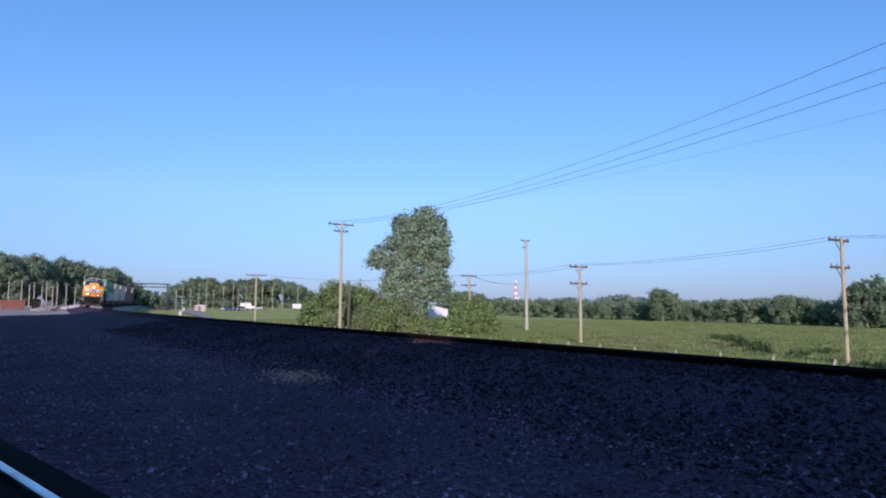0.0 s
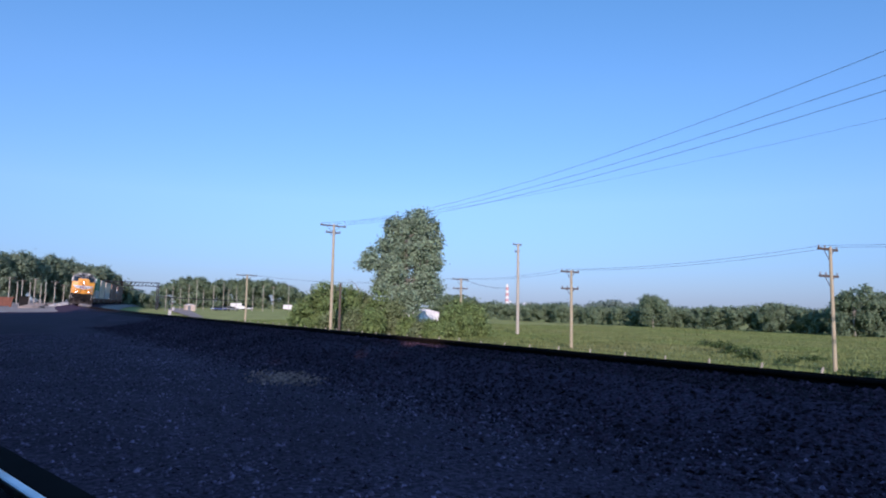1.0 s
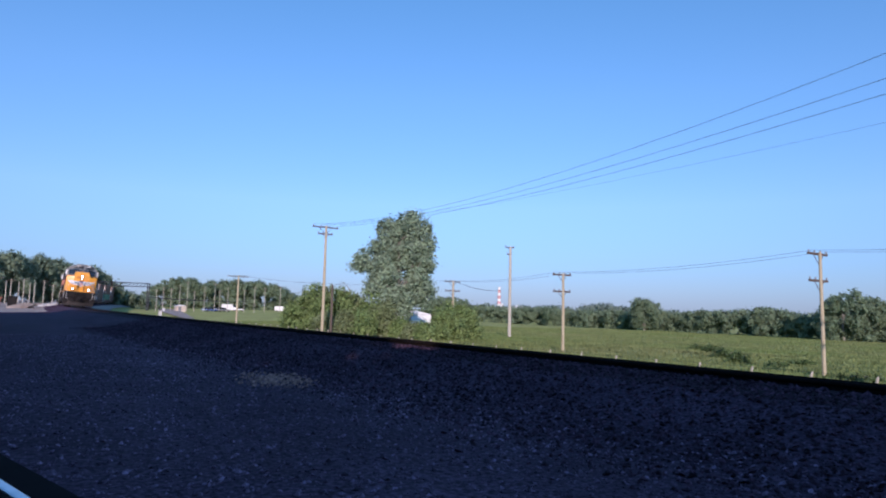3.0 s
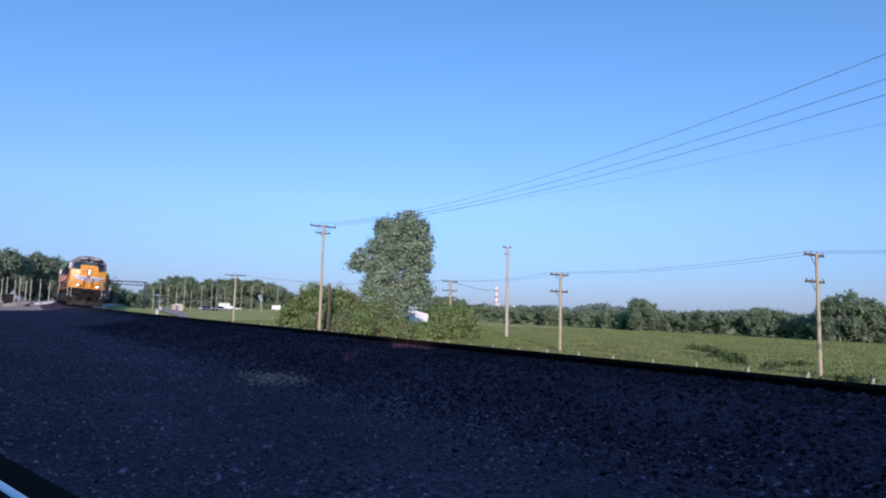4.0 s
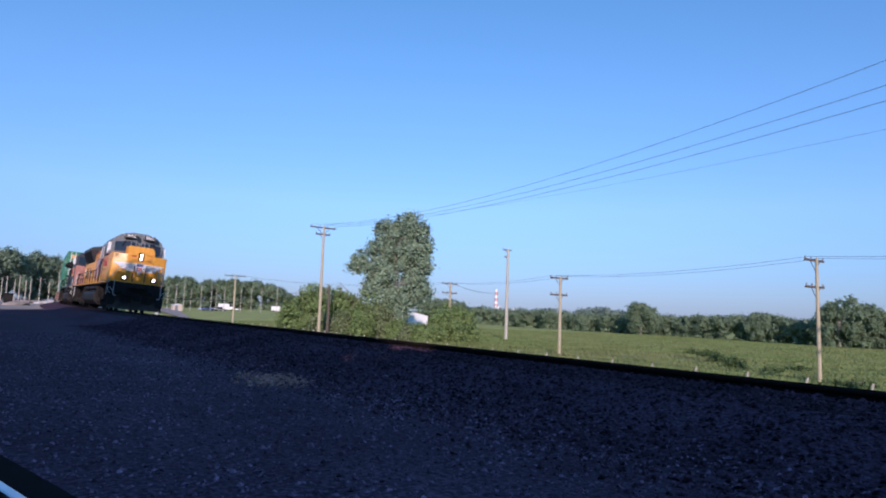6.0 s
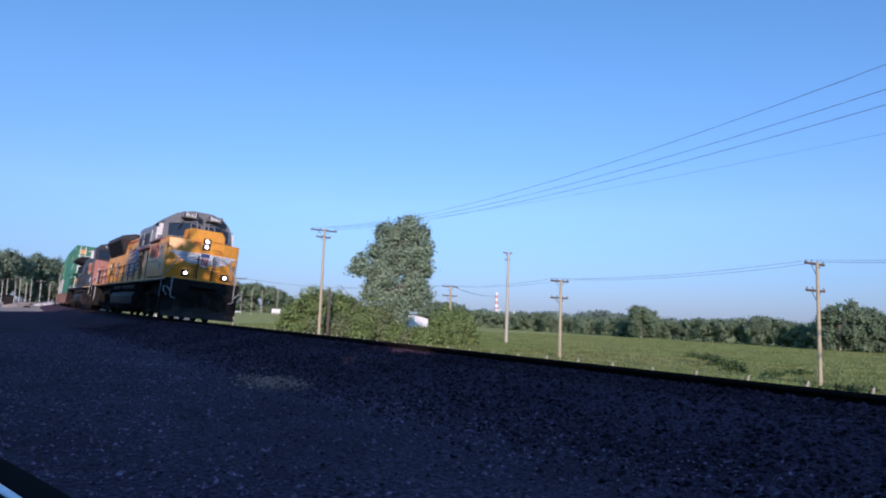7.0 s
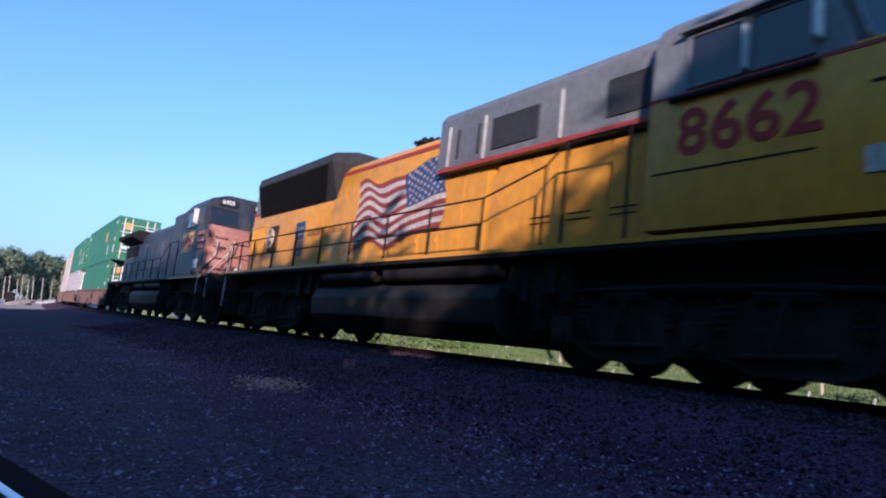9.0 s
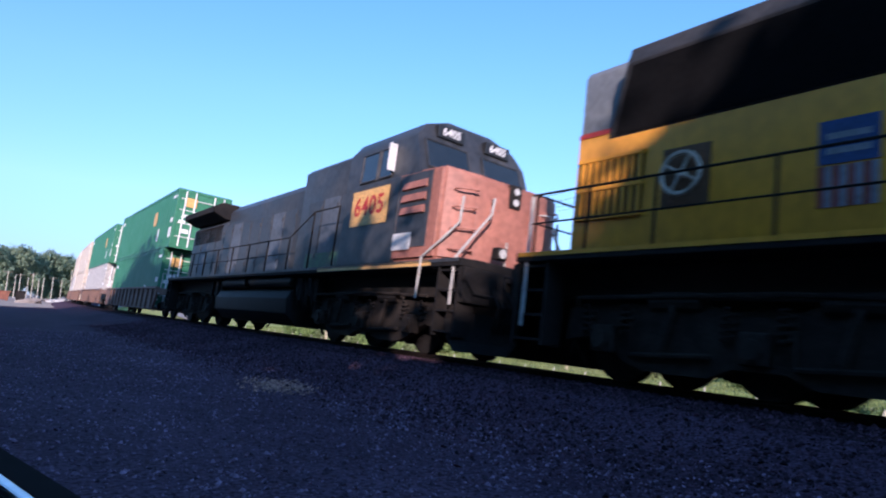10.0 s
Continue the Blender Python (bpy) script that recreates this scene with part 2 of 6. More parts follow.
def ground_z(x, y):
    u = x - line_x(y)
    if u < -3.6:
        z = 0.03 * noise.noise((x * 0.35, y * 0.35, 0)) + 0.05 * noise.noise((x * 0.09, y * 0.09, 4))
        return z * min(1, (-3.6 - u) / 1.5)
    for (a, za), (b, zb) in zip(PROFILE, PROFILE[1:]):
        if u <= b:
            z = za + (zb - za) * (u - a) / (b - a)
            break
    else:
        z = PROFILE[-1][1]
    # far up the line the land on this side stays level
    if u > 38 and y > 60:
        k = min(1, max(0, (y - 0.9 * x - 20) / 80))
        z = z * (1 - k) - 1.8 * k
    if u > 8:
        z += 0.12 * noise.noise((x * 0.07, y * 0.07, 9)) * min(1, (u - 8) / 10)
    return z


def build_ground():
    us = [-3000, -1200, -500, -250, -140, -90, -60, -45, -35, -28, -22, -18, -15, -13]
    us += [round(-12 + 0.4 * i, 2) for i in range(21)] + [-3.6, -3.25, -2.9, -2.4, -1.9, -1.2, -0.88, -0.62, 0, 0.7, 1.2, 1.9, 2.4, 2.9, 3.5, 4.2, 5, 6, 7.5, 9, 10.5, 12]
    us += [15, 18, 22, 26, 30, 34, 38, 44, 50, 58, 66, 76, 88, 100, 115, 130, 150, 180, 220, 280, 400, 700, 1300, 3000]
    us = sorted(set(us))
    ys = [-3000, -1200, -500, -250, -140, -80, -50, -35, -25, -18, -12, -8, -5]
    ys += [round(-3 + 0.5 * i, 2) for i in range(60)] + [27.5 + 2 * i for i in range(40)] + [110 + 8 * i for i in range(32)] + [380, 420, 480, 600, 800, 1200, 2000, 3000]
    vs = [(line_x(y) + u, y, ground_z(line_x(y) + u, y)) for y in ys for u in us]
    n = len(us)
    faces, mats = [], []
    for j in range(len(ys) - 1):
        for i in range(n - 1):
            faces.append((j * n + i, j * n + i + 1, (j + 1) * n + i + 1, (j + 1) * n + i))
            u, y = (us[i] + us[i + 1]) / 2, (ys[j] + ys[j + 1]) / 2
            wob = 4 * noise.noise((u * 0.2, y * 0.1, 2))
            if u > 4.5 and y > 104 + wob and u < 75 + 2 * wob:
                mats.append(3)
            elif u > 92 + 3 * wob and y < 150 + u:
                mats.append(3)
            elif u > 4.5:
                mats.append(1)
            # near shoulder: shade along the rails painted as darker gravel
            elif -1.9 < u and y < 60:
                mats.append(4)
            # pale dirt from the shade's edge on, its colour also standing for sunlit gravel
            elif u < -3.4 and y > 66 + wob + 1.6 * (u + 5):
                mats.append(2)
            else:
                mats.append(0)
    me = bpy.data.meshes.new("ground")
    me.from_pydata(vs, [], faces)
    for m in (M_GRAVEL, M_GRASS, M_DIRT, M_HAY, M_SHOULDER):
        me.materials.append(m)
    me.polygons.foreach_set("material_index", mats)
    me.polygons.foreach_set("use_smooth", [True] * len(mats))
    tagged(new("ground", me), "dark gravel yard, pale dirt and green field", "ground", kind="structure")


build_ground()


def scatter_stones(name, label, count, region, size, seed, loose=0.45, mat=M_STONE):
    """Loose angular stones lying in the gravel, as one mesh."""
    rng = np.random.default_rng(seed)
    oct_v = np.array([(1, 0, 0), (-1, 0, 0), (0, 1, 0), (0, -1, 0), (0, 0, 1), (0, 0, -1)], float)
    oct_f = np.array([(0, 2, 4), (2, 1, 4), (1, 3, 4), (3, 0, 4), (2, 0, 5), (1, 2, 5), (3, 1, 5), (0, 3, 5)])
    x0, x1, y0, y1, power = region
    xs = x0 + (x1 - x0) * rng.random(count)
    ys = y0 + (y1 - y0) * rng.random(count) ** power
    xs += rng.normal(size=count) * loose
    ys += rng.normal(size=count) * loose * 1.5
    sz = size[0] + (size[1] - size[0]) * rng.random(count) ** 3
    v = np.repeat(oct_v[None], count, 0) * (0.55 + 0.75 * rng.random((count, 6, 1))) * sz[:, None, None]
    a = rng.random(count) * 6.283
    c, s = np.cos(a)[:, None], np.sin(a)[:, None]
    tilt = (rng.random((count, 1)) - 0.5) * 1.4
    z = v[..., 2] * 0.75 + v[..., 0] * tilt
    xx, yy = v[..., 0] * c - v[..., 1] * s, v[..., 0] * s + v[..., 1] * c
    gz = np.array([ground_z(a, b) for a, b in zip(xs, ys)])
    out = np.stack((xx + xs[:, None], yy + ys[:, None], z + gz[:, None] + 0.14 * sz[:, None]), -1).reshape(-1, 3)
    f = (oct_f[None] + 6 * np.arange(count)[:, None, None]).reshape(-1, 3)
    tagged(new(name, from_arrays(name, out, f, mat)), label, "gravel", kind="stuff")


scatter_stones("gravel_stones", "loose dark grey stones on the gravel yard", 48000, (-3.5, 4.8, 0.8, 24, 1.6), (0.006, 0.026), 1)
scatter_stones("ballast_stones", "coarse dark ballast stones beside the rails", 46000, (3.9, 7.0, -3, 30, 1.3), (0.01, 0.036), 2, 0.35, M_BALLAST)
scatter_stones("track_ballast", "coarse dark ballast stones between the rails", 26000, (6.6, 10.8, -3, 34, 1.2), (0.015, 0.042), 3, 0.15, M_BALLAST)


def sun_patch():
    """A patch of sunlight on the dark yard, imitated by pale stones."""
    rng = np.random.default_rng(6)
    n = 900
    a, r = rng.random(n) * 6.283, np.sqrt(rng.random(n)) * (0.4 + 0.85 * rng.random(n))
    xs, ys = 3.75 + 0.55 * r * np.cos(a) + 0.2 * np.sin(a) * r, 9.1 + 1.0 * r * np.sin(a)
    verts, faces = [], []
    for i in range(n):
        s = 0.008 + 0.02 * rng.random() ** 2
        z = ground_z(xs[i], ys[i]) + s * 0.3
        k = len(verts)
        for dx, dy, dz in ((1, 0, 0), (-1, 0, 0), (0, 1, 0), (0, -1, 0), (0, 0, 0.8), (0, 0, -0.8)):
            q = s * (0.6 + 0.7 * rng.random())
            verts.append((xs[i] + dx * q, ys[i] + dy * q, z + dz * q))
        faces += [(k, k + 2, k + 4), (k + 2, k + 1, k + 4), (k + 1, k + 3, k + 4), (k + 3, k, k + 4), (k + 2, k, k + 5), (k + 1, k + 2, k + 5), (k + 3, k + 1, k + 5), (k, k + 3, k + 5)]
    tagged(new("pale_stones", from_arrays("pale_stones", verts, faces, M_SUN_PATCH)), "patch of sunlight on dark gravel, made of pale stones", "gravel", kind="stuff")


# pale warm colour that stands for sun on the gravel
M_SUN_PATCH = material("sun_patch_stone", (0.5, 0.29, 0.22), 0.9, 0, (0.3, 0.17, 0.13), 2, 0.7, random_hue=0.4)
sun_patch()


# ---- the railway track ----
def rail_outline():
    h = [(0.075, 0), (0.075, 0.012), (0.012, 0.03), (0.010, 0.13), (0.036, 0.142), (0.036, 0.172), (0.028, 0.18)]
    return h + [(-x, z) for x, z in h[::-1]]


def build_track():
    tr = thing("railway_track", "railway track of steel rails on dark wooden ties", "railway track", kind="structure")
    stops = [-60, -20, 0, 23] + [23 + 9 * i for i in range(1, 44)]
    outline = rail_outline()
    for side in (-0.753, 0.753):
        bm = bmesh.new()
        rings = []
        for s in stops:
            m = track_pose(s, side, RAIL_Z - 0.18)
            rings.append([bm.verts.new(m @ Vector((x, 0, z))) for x, z in outline])
        k = len(outline)
        for a, b in zip(rings, rings[1:]):
            for i in range(k):
                q = bm.faces.new((a[i], b[i], b[(i + 1) % k], a[(i + 1) % k]))
                q.material_index = 1 if i in (6,) else 0
        bmesh.ops.recalc_face_normals(bm, faces=bm.faces)
        part("rail", bm, (M_RAIL, M_RAILTOP), tr, "worn steel rail with bright head")
    bm = bmesh.new()
    box(bm, -1.3, 1.3, -0.115, 0.115, -0.17, 0.0, 0.012)
    me = mesh_from("tie", bm, M_TIE)
    for i in range(150):
        ob = new("tie", me)
        ob.parent = tr
        ob.matrix_basis = track_pose(-12 + 0.5 * i, random.uniform(-0.03, 0.03), RAIL_Z - 0.185 + random.uniform(-0.008, 0.003))


build_track()


# ---- foliage ----
def leaf_cloud(name, blobs, leaves, leaf, mat, seed, ragged=0.35, shell=0.5, spread=0.5, per_clump=26, even=0.8):
    """Leaves in clumps about ellipsoid blobs (x, y, z, rx, ry, rz): a mesh of small folded quads."""
    rng = np.random.default_rng(seed)
    blobs = np.array(blobs, float)
    vol = blobs[:, 3] * blobs[:, 4] * blobs[:, 5]
    vol = vol ** 0.75
    clumps = max(8, leaves // per_clump)
    which = rng.choice(len(blobs), clumps, p=vol / vol.sum())
    d = rng.normal(size=(clumps, 3))
    d /= np.linalg.norm(d, axis=1)[:, None]
    r = (shell + (1 - shell) * rng.random(clumps)) * (1 + ragged * (rng.random(clumps) - 0.6))
    cc = blobs[which, :3] + d * r[:, None] * blobs[which, 3:]
    cs = leaf * (2.2 + 2.6 * rng.random(clumps))
    owner = rng.integers(0, clumps, leaves)
    lc = cc[owner] + rng.normal(size=(leaves, 3)) * cs[owner][:, None] * spread
    n = rng.normal(size=(leaves, 3)) * even + d[owner] * 1.3 + np.array([0, 0, 0.4])
    n /= np.linalg.norm(n, axis=1)[:, None]
    t = np.cross(n, rng.normal(size=(leaves, 3)))
    t /= np.linalg.norm(t, axis=1)[:, None]
    b = np.cross(n, t)
    s = leaf * (0.6 + 0.8 * rng.random(leaves))[:, None]
    v = np.stack((lc - t * s, lc + b * s * 0.55 + n * s * 0.15, lc + t * s, lc - b * s * 0.55 + n * s * 0.15), 1).reshape(-1, 3)
    f = np.arange(leaves * 4).reshape(-1, 4)
    return from_arrays(name, v, f, mat)


def limb(bm, a, b, r0, r1, seed, bend=0.25, n=6):
    rnd = random.Random(seed)
    a, b = Vector(a), Vector(b)
    k = (b - a).length * bend
    off = Vector((rnd.uniform(-k, k), rnd.uniform(-k, k), rnd.uniform(0, k * 0.4)))
    pts, rad = [], []
    for i in range(n + 1):
        t = i / n
        pts.append(a.lerp(b, t) + off * (4 * t * (1 - t)) * 0.5)
        rad.append(r0 + (r1 - r0) * t)
    tube(bm, pts, rad, 8)


def place(az, dist):
    a = radians(az)
    return dist * math.sin(a), dist * math.cos(a)


def on_ground(az, dist, sink=0.05):
    x, y = place(az, dist)
    return x, y, ground_z(x, y) - sink


def tree(name, label, az, dist, blobs, trunk_h, trunk_r, leaves, leaf, mat, seed, group="", limbs=7, **crown):
    """blobs: (right, deep, up, r_right, r_deep, r_up), as seen from the camera's place."""
    x, y, z = on_ground(az, dist, 0.1)
    th = thing(name, label, "tree", group, pose(x, y, z, 0, 0, -az))
    bm = bmesh.new()
    rnd = random.Random(seed)
    limb(bm, (0, 0, 0), (0.1, 0, trunk_h), trunk_r, trunk_r * 0.35, seed, 0.06)
    for i in range(limbs):
        q = blobs[i % len(blobs)]
        h = trunk_h * rnd.uniform(0.3, 0.95)
        limb(bm, (0.05, 0, h), (q[0] + rnd.uniform(-0.5, 0.5) * q[3], q[1] + rnd.uniform(-0.4, 0.4) * q[4], max(q[2] + rnd.uniform(-0.2, 0.6) * q[5], h + 0.3)), trunk_r * 0.4, trunk_r * 0.08, seed + i)
    part("trunk", bm, M_BARK, th, smooth=True)
    part("crown", leaf_cloud("crown", blobs, leaves, leaf, mat, seed, **crown), mat, th)
    return th

# ---- the train ----
def lettering(name, words, size, at, parent, mat, label="", spread=1.0):
    """Built-in font, turned into a thin mesh. at: pose of the text's plane."""
    cu = bpy.data.curves.new(name, "FONT")
    cu.body, cu.size, cu.extrude = words, size, 0.004
    cu.align_x, cu.align_y, cu.space_character = "CENTER", "CENTER", spread
    cu.offset = size * 0.018
    tmp = new(name, cu)
    me = bpy.data.meshes.new_from_object(tmp.evaluated_get(bpy.context.evaluated_depsgraph_get()))
    bpy.data.objects.remove(tmp)
    me.materials.clear()
    me.materials.append(mat)
    ob = new(name, me)
    ob.parent = parent
    ob.matrix_basis = at
    return tagged(ob, label) if label else ob


NEAR_SIDE = pose(0, 0, 0, 90, 0, -90)   # text that reads from the side facing -x
FAR_SIDE = pose(0, 0, 0, 90, 0, 90)
FRONT = pose(0, 0, 0, 90, 0, 0)


def wheelset_mesh(r):
    bm = bmesh.new()
    tube(bm, [(-0.9, 0, 0), (0.9, 0, 0)], 0.09, 10)
    for sx in (-1, 1):
        x = sx * 0.753
        for a, b, rr in ((-0.07, 0.06, r), (0.0, 0.03, r * 0.55)):
            tube(bm, [(x + sx * a, 0, 0), (x + sx * b, 0, 0)], rr, 28)
        tube(bm, [(x - sx * 0.08, 0, 0), (x - sx * 0.055, 0, 0)], r + 0.025, 28)
        # balance marks that show the turning
        for k in range(4):
            a = k * math.pi / 2
            cx, cz = math.cos(a) * r * 0.62, math.sin(a) * r * 0.62
            tube(bm, [(x + sx * 0.05, cx, cz), (x + sx * 0.075, cx, cz)], r * 0.11, 8)
    return mesh_from("wheelset", bm, M_BLACK)


WHEELS = []   # wheelset, radius: turned in motions()
LOCO_WHEEL, CAR_WHEEL = wheelset_mesh(0.533), wheelset_mesh(0.457)


M_TRUCK = material("dusty_truck", (0.02, 0.017, 0.015), 0.85, 0, (0.058, 0.045, 0.036), 2.2, 0.75, 0.4, 22, spec=0.15)


def loco_truck(parent, yc, spacing):
    bm = bmesh.new()
    box(bm, -0.98, 0.98, -0.35, 0.35, 0.6, 0.98)
    for sx in (-1, 1):
        x0, x1 = sorted((sx * 0.97, sx * 1.14))
        out = [(-spacing - 0.75, 0.5), (-spacing - 0.7, 0.95), (-spacing + 0.35, 1.02), (-0.6, 1.02), (-0.3, 0.9), (0.3, 0.9), (0.6, 1.02),
               (spacing - 0.35, 1.02), (spacing + 0.7, 0.95), (spacing + 0.75, 0.5), (spacing + 0.35, 0.56), (spacing - 0.35, 0.24), (spacing - 0.6, 0.17), (0.6, 0.17), (0.3, 0.3), (-0.3, 0.3), (-0.6, 0.17), (-spacing + 0.6, 0.17), (-spacing + 0.35, 0.24), (-spacing - 0.35, 0.56)]
        prism(bm, out, x0, x1, "x")
    tk = part("truck", bm, M_TRUCK, parent, "dusty black six-wheel truck frame")
    tk.location = (0, yc, 0)
    for sx in (-1, 1):
        for k in (-1, 0, 1):
            bm = bmesh.new()
            box(bm, *sorted((sx * 1.12, sx * 1.3)), k * spacing - 0.17, k * spacing + 0.17, 0.36, 0.72, 0.03)
            part("journal_box", bm, M_TRUCK, tk)
            bm = bmesh.new()
            tube(bm, [(sx * 1.29, k * spacing, 0.533), (sx * 1.36, k * spacing, 0.533)], 0.12, 12)
            part("bearing_cap", bm, M_TRUCK, tk)
            for dy in (-0.32, 0.32):
                bm = bmesh.new()
                # coil spring as stacked turns
                pts = [(sx * 1.19 + 0.075 * math.cos(i * 0.9), k * spacing + dy + 0.075 * math.sin(i * 0.9), 0.6 + 0.012 * i) for i in range(33)]
                tube(bm, pts, 0.02, 5)
                part("spring", bm, M_TRUCK, tk)
        for k in (-0.5, 0.5):
            bm = bmesh.new()
            tube(bm, [(sx * 1.12, k * spacing - 0.35, 1.06), (sx * 1.12, k * spacing - 0.3, 1.06), (sx * 1.12, k * spacing + 0.35, 1.06)], [0.1, 0.13, 0.13], 10)
            part("brake_cylinder", bm, M_TRUCK, tk)
            bm = bmesh.new()
            tube(bm, [(sx * 1.2, k * spacing - 0.5, 0.42), (sx * 1.2, k * spacing + 0.6, 0.36), (sx * 1.2, k * spacing + 0.62, 0.75)], 0.035, 6)
            part("brake_rod", bm, M_TRUCK, tk)
            bm = bmesh.new()
            tube(bm, [(sx * 1.22, k * spacing, 1.0), (sx * 1.22, k * spacing + 0.15, 0.45)], 0.05, 6)
            part("damper", bm, M_TRUCK, tk)
        bm = bmesh.new()
        tube(bm, [(sx * 1.25, -spacing - 0.5, 1.08), (sx * 1.25, -0.3, 1.14), (sx * 1.25, spacing + 0.5, 1.08)], 0.03, 6)
        part("air_pipe", bm, M_TRUCK, tk)
        for e in (-1, 1):
            bm = bmesh.new()
            tube(bm, [(sx * 1.1, e * (spacing + 0.62), 1.1), (sx * 1.05, e * (spacing + 0.66), 0.5), (sx * 0.8, e * (spacing + 0.58), 0.12)], 0.03, 6)
            part("sand_pipe", bm, M_TRUCK, tk)
    for k in (-1, 0, 1):
        w = new("wheelset", LOCO_WHEEL)
        w.parent = tk
        w.location = (0, k * spacing, 0.533)
        WHEELS.append((w, (0, k * spacing, 0.533), 0.533))
    return tk


def railing(name, parent, pts, posts_to, mat, label, r=0.018, mid=None):
    """A handrail through pts with posts down to posts_to."""
    bm = bmesh.new()
    tube(bm, pts, r, 6)
    if mid:
        tube(bm, [(x, y, z - mid) for x, y, z in pts], r * 0.8, 6)
    ob = part(name, bm, mat, parent, label)
    for x, y, z in pts:
        bm = bmesh.new()
        tube(bm, [(x, y, posts_to), (x, y, z + 0.01)], r * 1.25, 6)
        part("post", bm, mat, ob)
    return ob


def window_pane(name, parent, quad, frame_mat, thick=0.05):
    """Four corners, counter-clockwise from outside: a dark pane in a raised gasket."""
    q = [Vector(c) for c in quad]
    n = (q[1] - q[0]).cross(q[3] - q[0]).normalized()
    bm = bmesh.new()
    vs = [bm.verts.new(c + n * 0.012) for c in q]
    bm.faces.new(vs)
    vb = [bm.verts.new(c - n * 0.02) for c in q]
    for i in range(4):
        bm.faces.new((vs[i], vb[i], vb[(i + 1) % 4], vs[(i + 1) % 4]))
    ob = part(name, bm, M_GLASS, parent, "dark window pane")
    bm = bmesh.new()
    for i in range(4):
        tube(bm, [q[i] + n * 0.014, q[(i + 1) % 4] + n * 0.014], thick * 0.5, 6)
    part("gasket", bm, frame_mat, ob)
    return ob


def couplers_and_steps(th, half, front_steps_mat):
    for e in (-1, 1):
        bm = bmesh.new()
        box(bm, -0.12, 0.12, *sorted((e * (half - 0.9), e * (half - 0.25))), 0.72, 1.0, 0.03)
        box(bm, -0.2, 0.16, *sorted((e * (half - 0.32), e * (half - 0.02))), 0.68, 1.06, 0.06)
        part("coupler", bm, M_BLACK, th)
        bm = bmesh.new()
        for k in range(5):
            x = 0.35 + 0.12 * k
            for s in (-1, 1):
                tube(bm, [(s * x, e * (half - 0.62), 1.25), (s * x, e * (half - 0.4), 0.95), (s * x, e * (half - 0.5), 0.6), (s * x * 0.9, e * (half - 0.55), 0.5)], 0.025, 6)
        pieces("air_hose", bm, M_BLACK, th)
        # corner steps with side plates
        for s in (-1, 1):
            bm = bmesh.new()
            y0 = e * (half - 0.75)
            y1 = e * (half - 1.35)
            for k in range(4):
                z = 0.42 + 0.36 * k
                box(bm, *sorted((s * 1.5, s * (1.12 - 0.02 * k))), *sorted((y0, y1)), z, z + 0.035)
            for y in (y0, y1):
                box(bm, *sorted((s * 1.12, s * 1.52)), y - 0.02, y + 0.02, 0.36, 1.7)
            pieces("step", bm, front_steps_mat, th)


def plow(th, half, e, mat, lever):
    bm = bmesh.new()
    xs = [-1.52, -1.36, -1.1, -0.8, -0.4, 0, 0.4, 0.8, 1.1, 1.36, 1.52]
    rows = []
    for z, out in ((0.98, 0.42), (0.8, 0.5), (0.55, 0.46), (0.3, 0.34), (0.12, 0.16)):
        # the blade sweeps back and its top drops towards the outer ends
        rows.append([bm.verts.new((x, e * (half - out - 0.5 * abs(x / 1.5) ** 1.6), z - (0.16 * max(0, abs(x) - 1.1) / 0.42 if z > 0.7 else 0))) for x in xs])
    for a, b in zip(rows, rows[1:]):
        for i in range(len(xs) - 1):
            bm.faces.new((a[i], a[i + 1], b[i + 1], b[i]))
    bmesh.ops.solidify(bm, geom=bm.faces[:], thickness=0.04)
    bmesh.ops.recalc_face_normals(bm, faces=bm.faces)
    blade = part("snow_plow", bm, mat, th, "dusty black snow plow blade")
    bm = bmesh.new()
    for x in (-0.9, -0.3, 0.3, 0.9):
        box(bm, x - 0.03, x + 0.03, *sorted((e * (half - 0.62 - 0.5 * abs(x / 1.5) ** 1.6), e * (half - 0.86))), 0.3, 1.0)
    pieces("brace", bm, M_BLACK, blade)
    # cut lever with its end loops, and the drop step over the coupler
    bm = bmesh.new()
    y = e * (half - 0.55)
    tube(bm, [(-1.3, y, 1.12), (-0.3, y, 1.12), (0.3, y, 1.12), (1.3, y, 1.12)], 0.02, 6)
    rod = part("cut_lever", bm, M_BLACK, th, "bent cut lever across the pilot")
    for sx in (-1, 1):
        bm = bmesh.new()
        tube(bm, [(sx * 1.3, y, 1.12), (sx * 1.5, y, 1.34), (sx * 1.62, y, 1.33), (sx * 1.6, y, 1.15), (sx * 1.46, y, 0.98)], 0.02, 6)
        part("lever_grip", bm, lever, rod)
    bm = bmesh.new()
    box(bm, -0.55, 0.55, *sorted((e * (half - 0.62), e * (half - 0.3))), 1.42, 1.47, 0.01)
    part("drop_step", bm, M_BLACK, th)


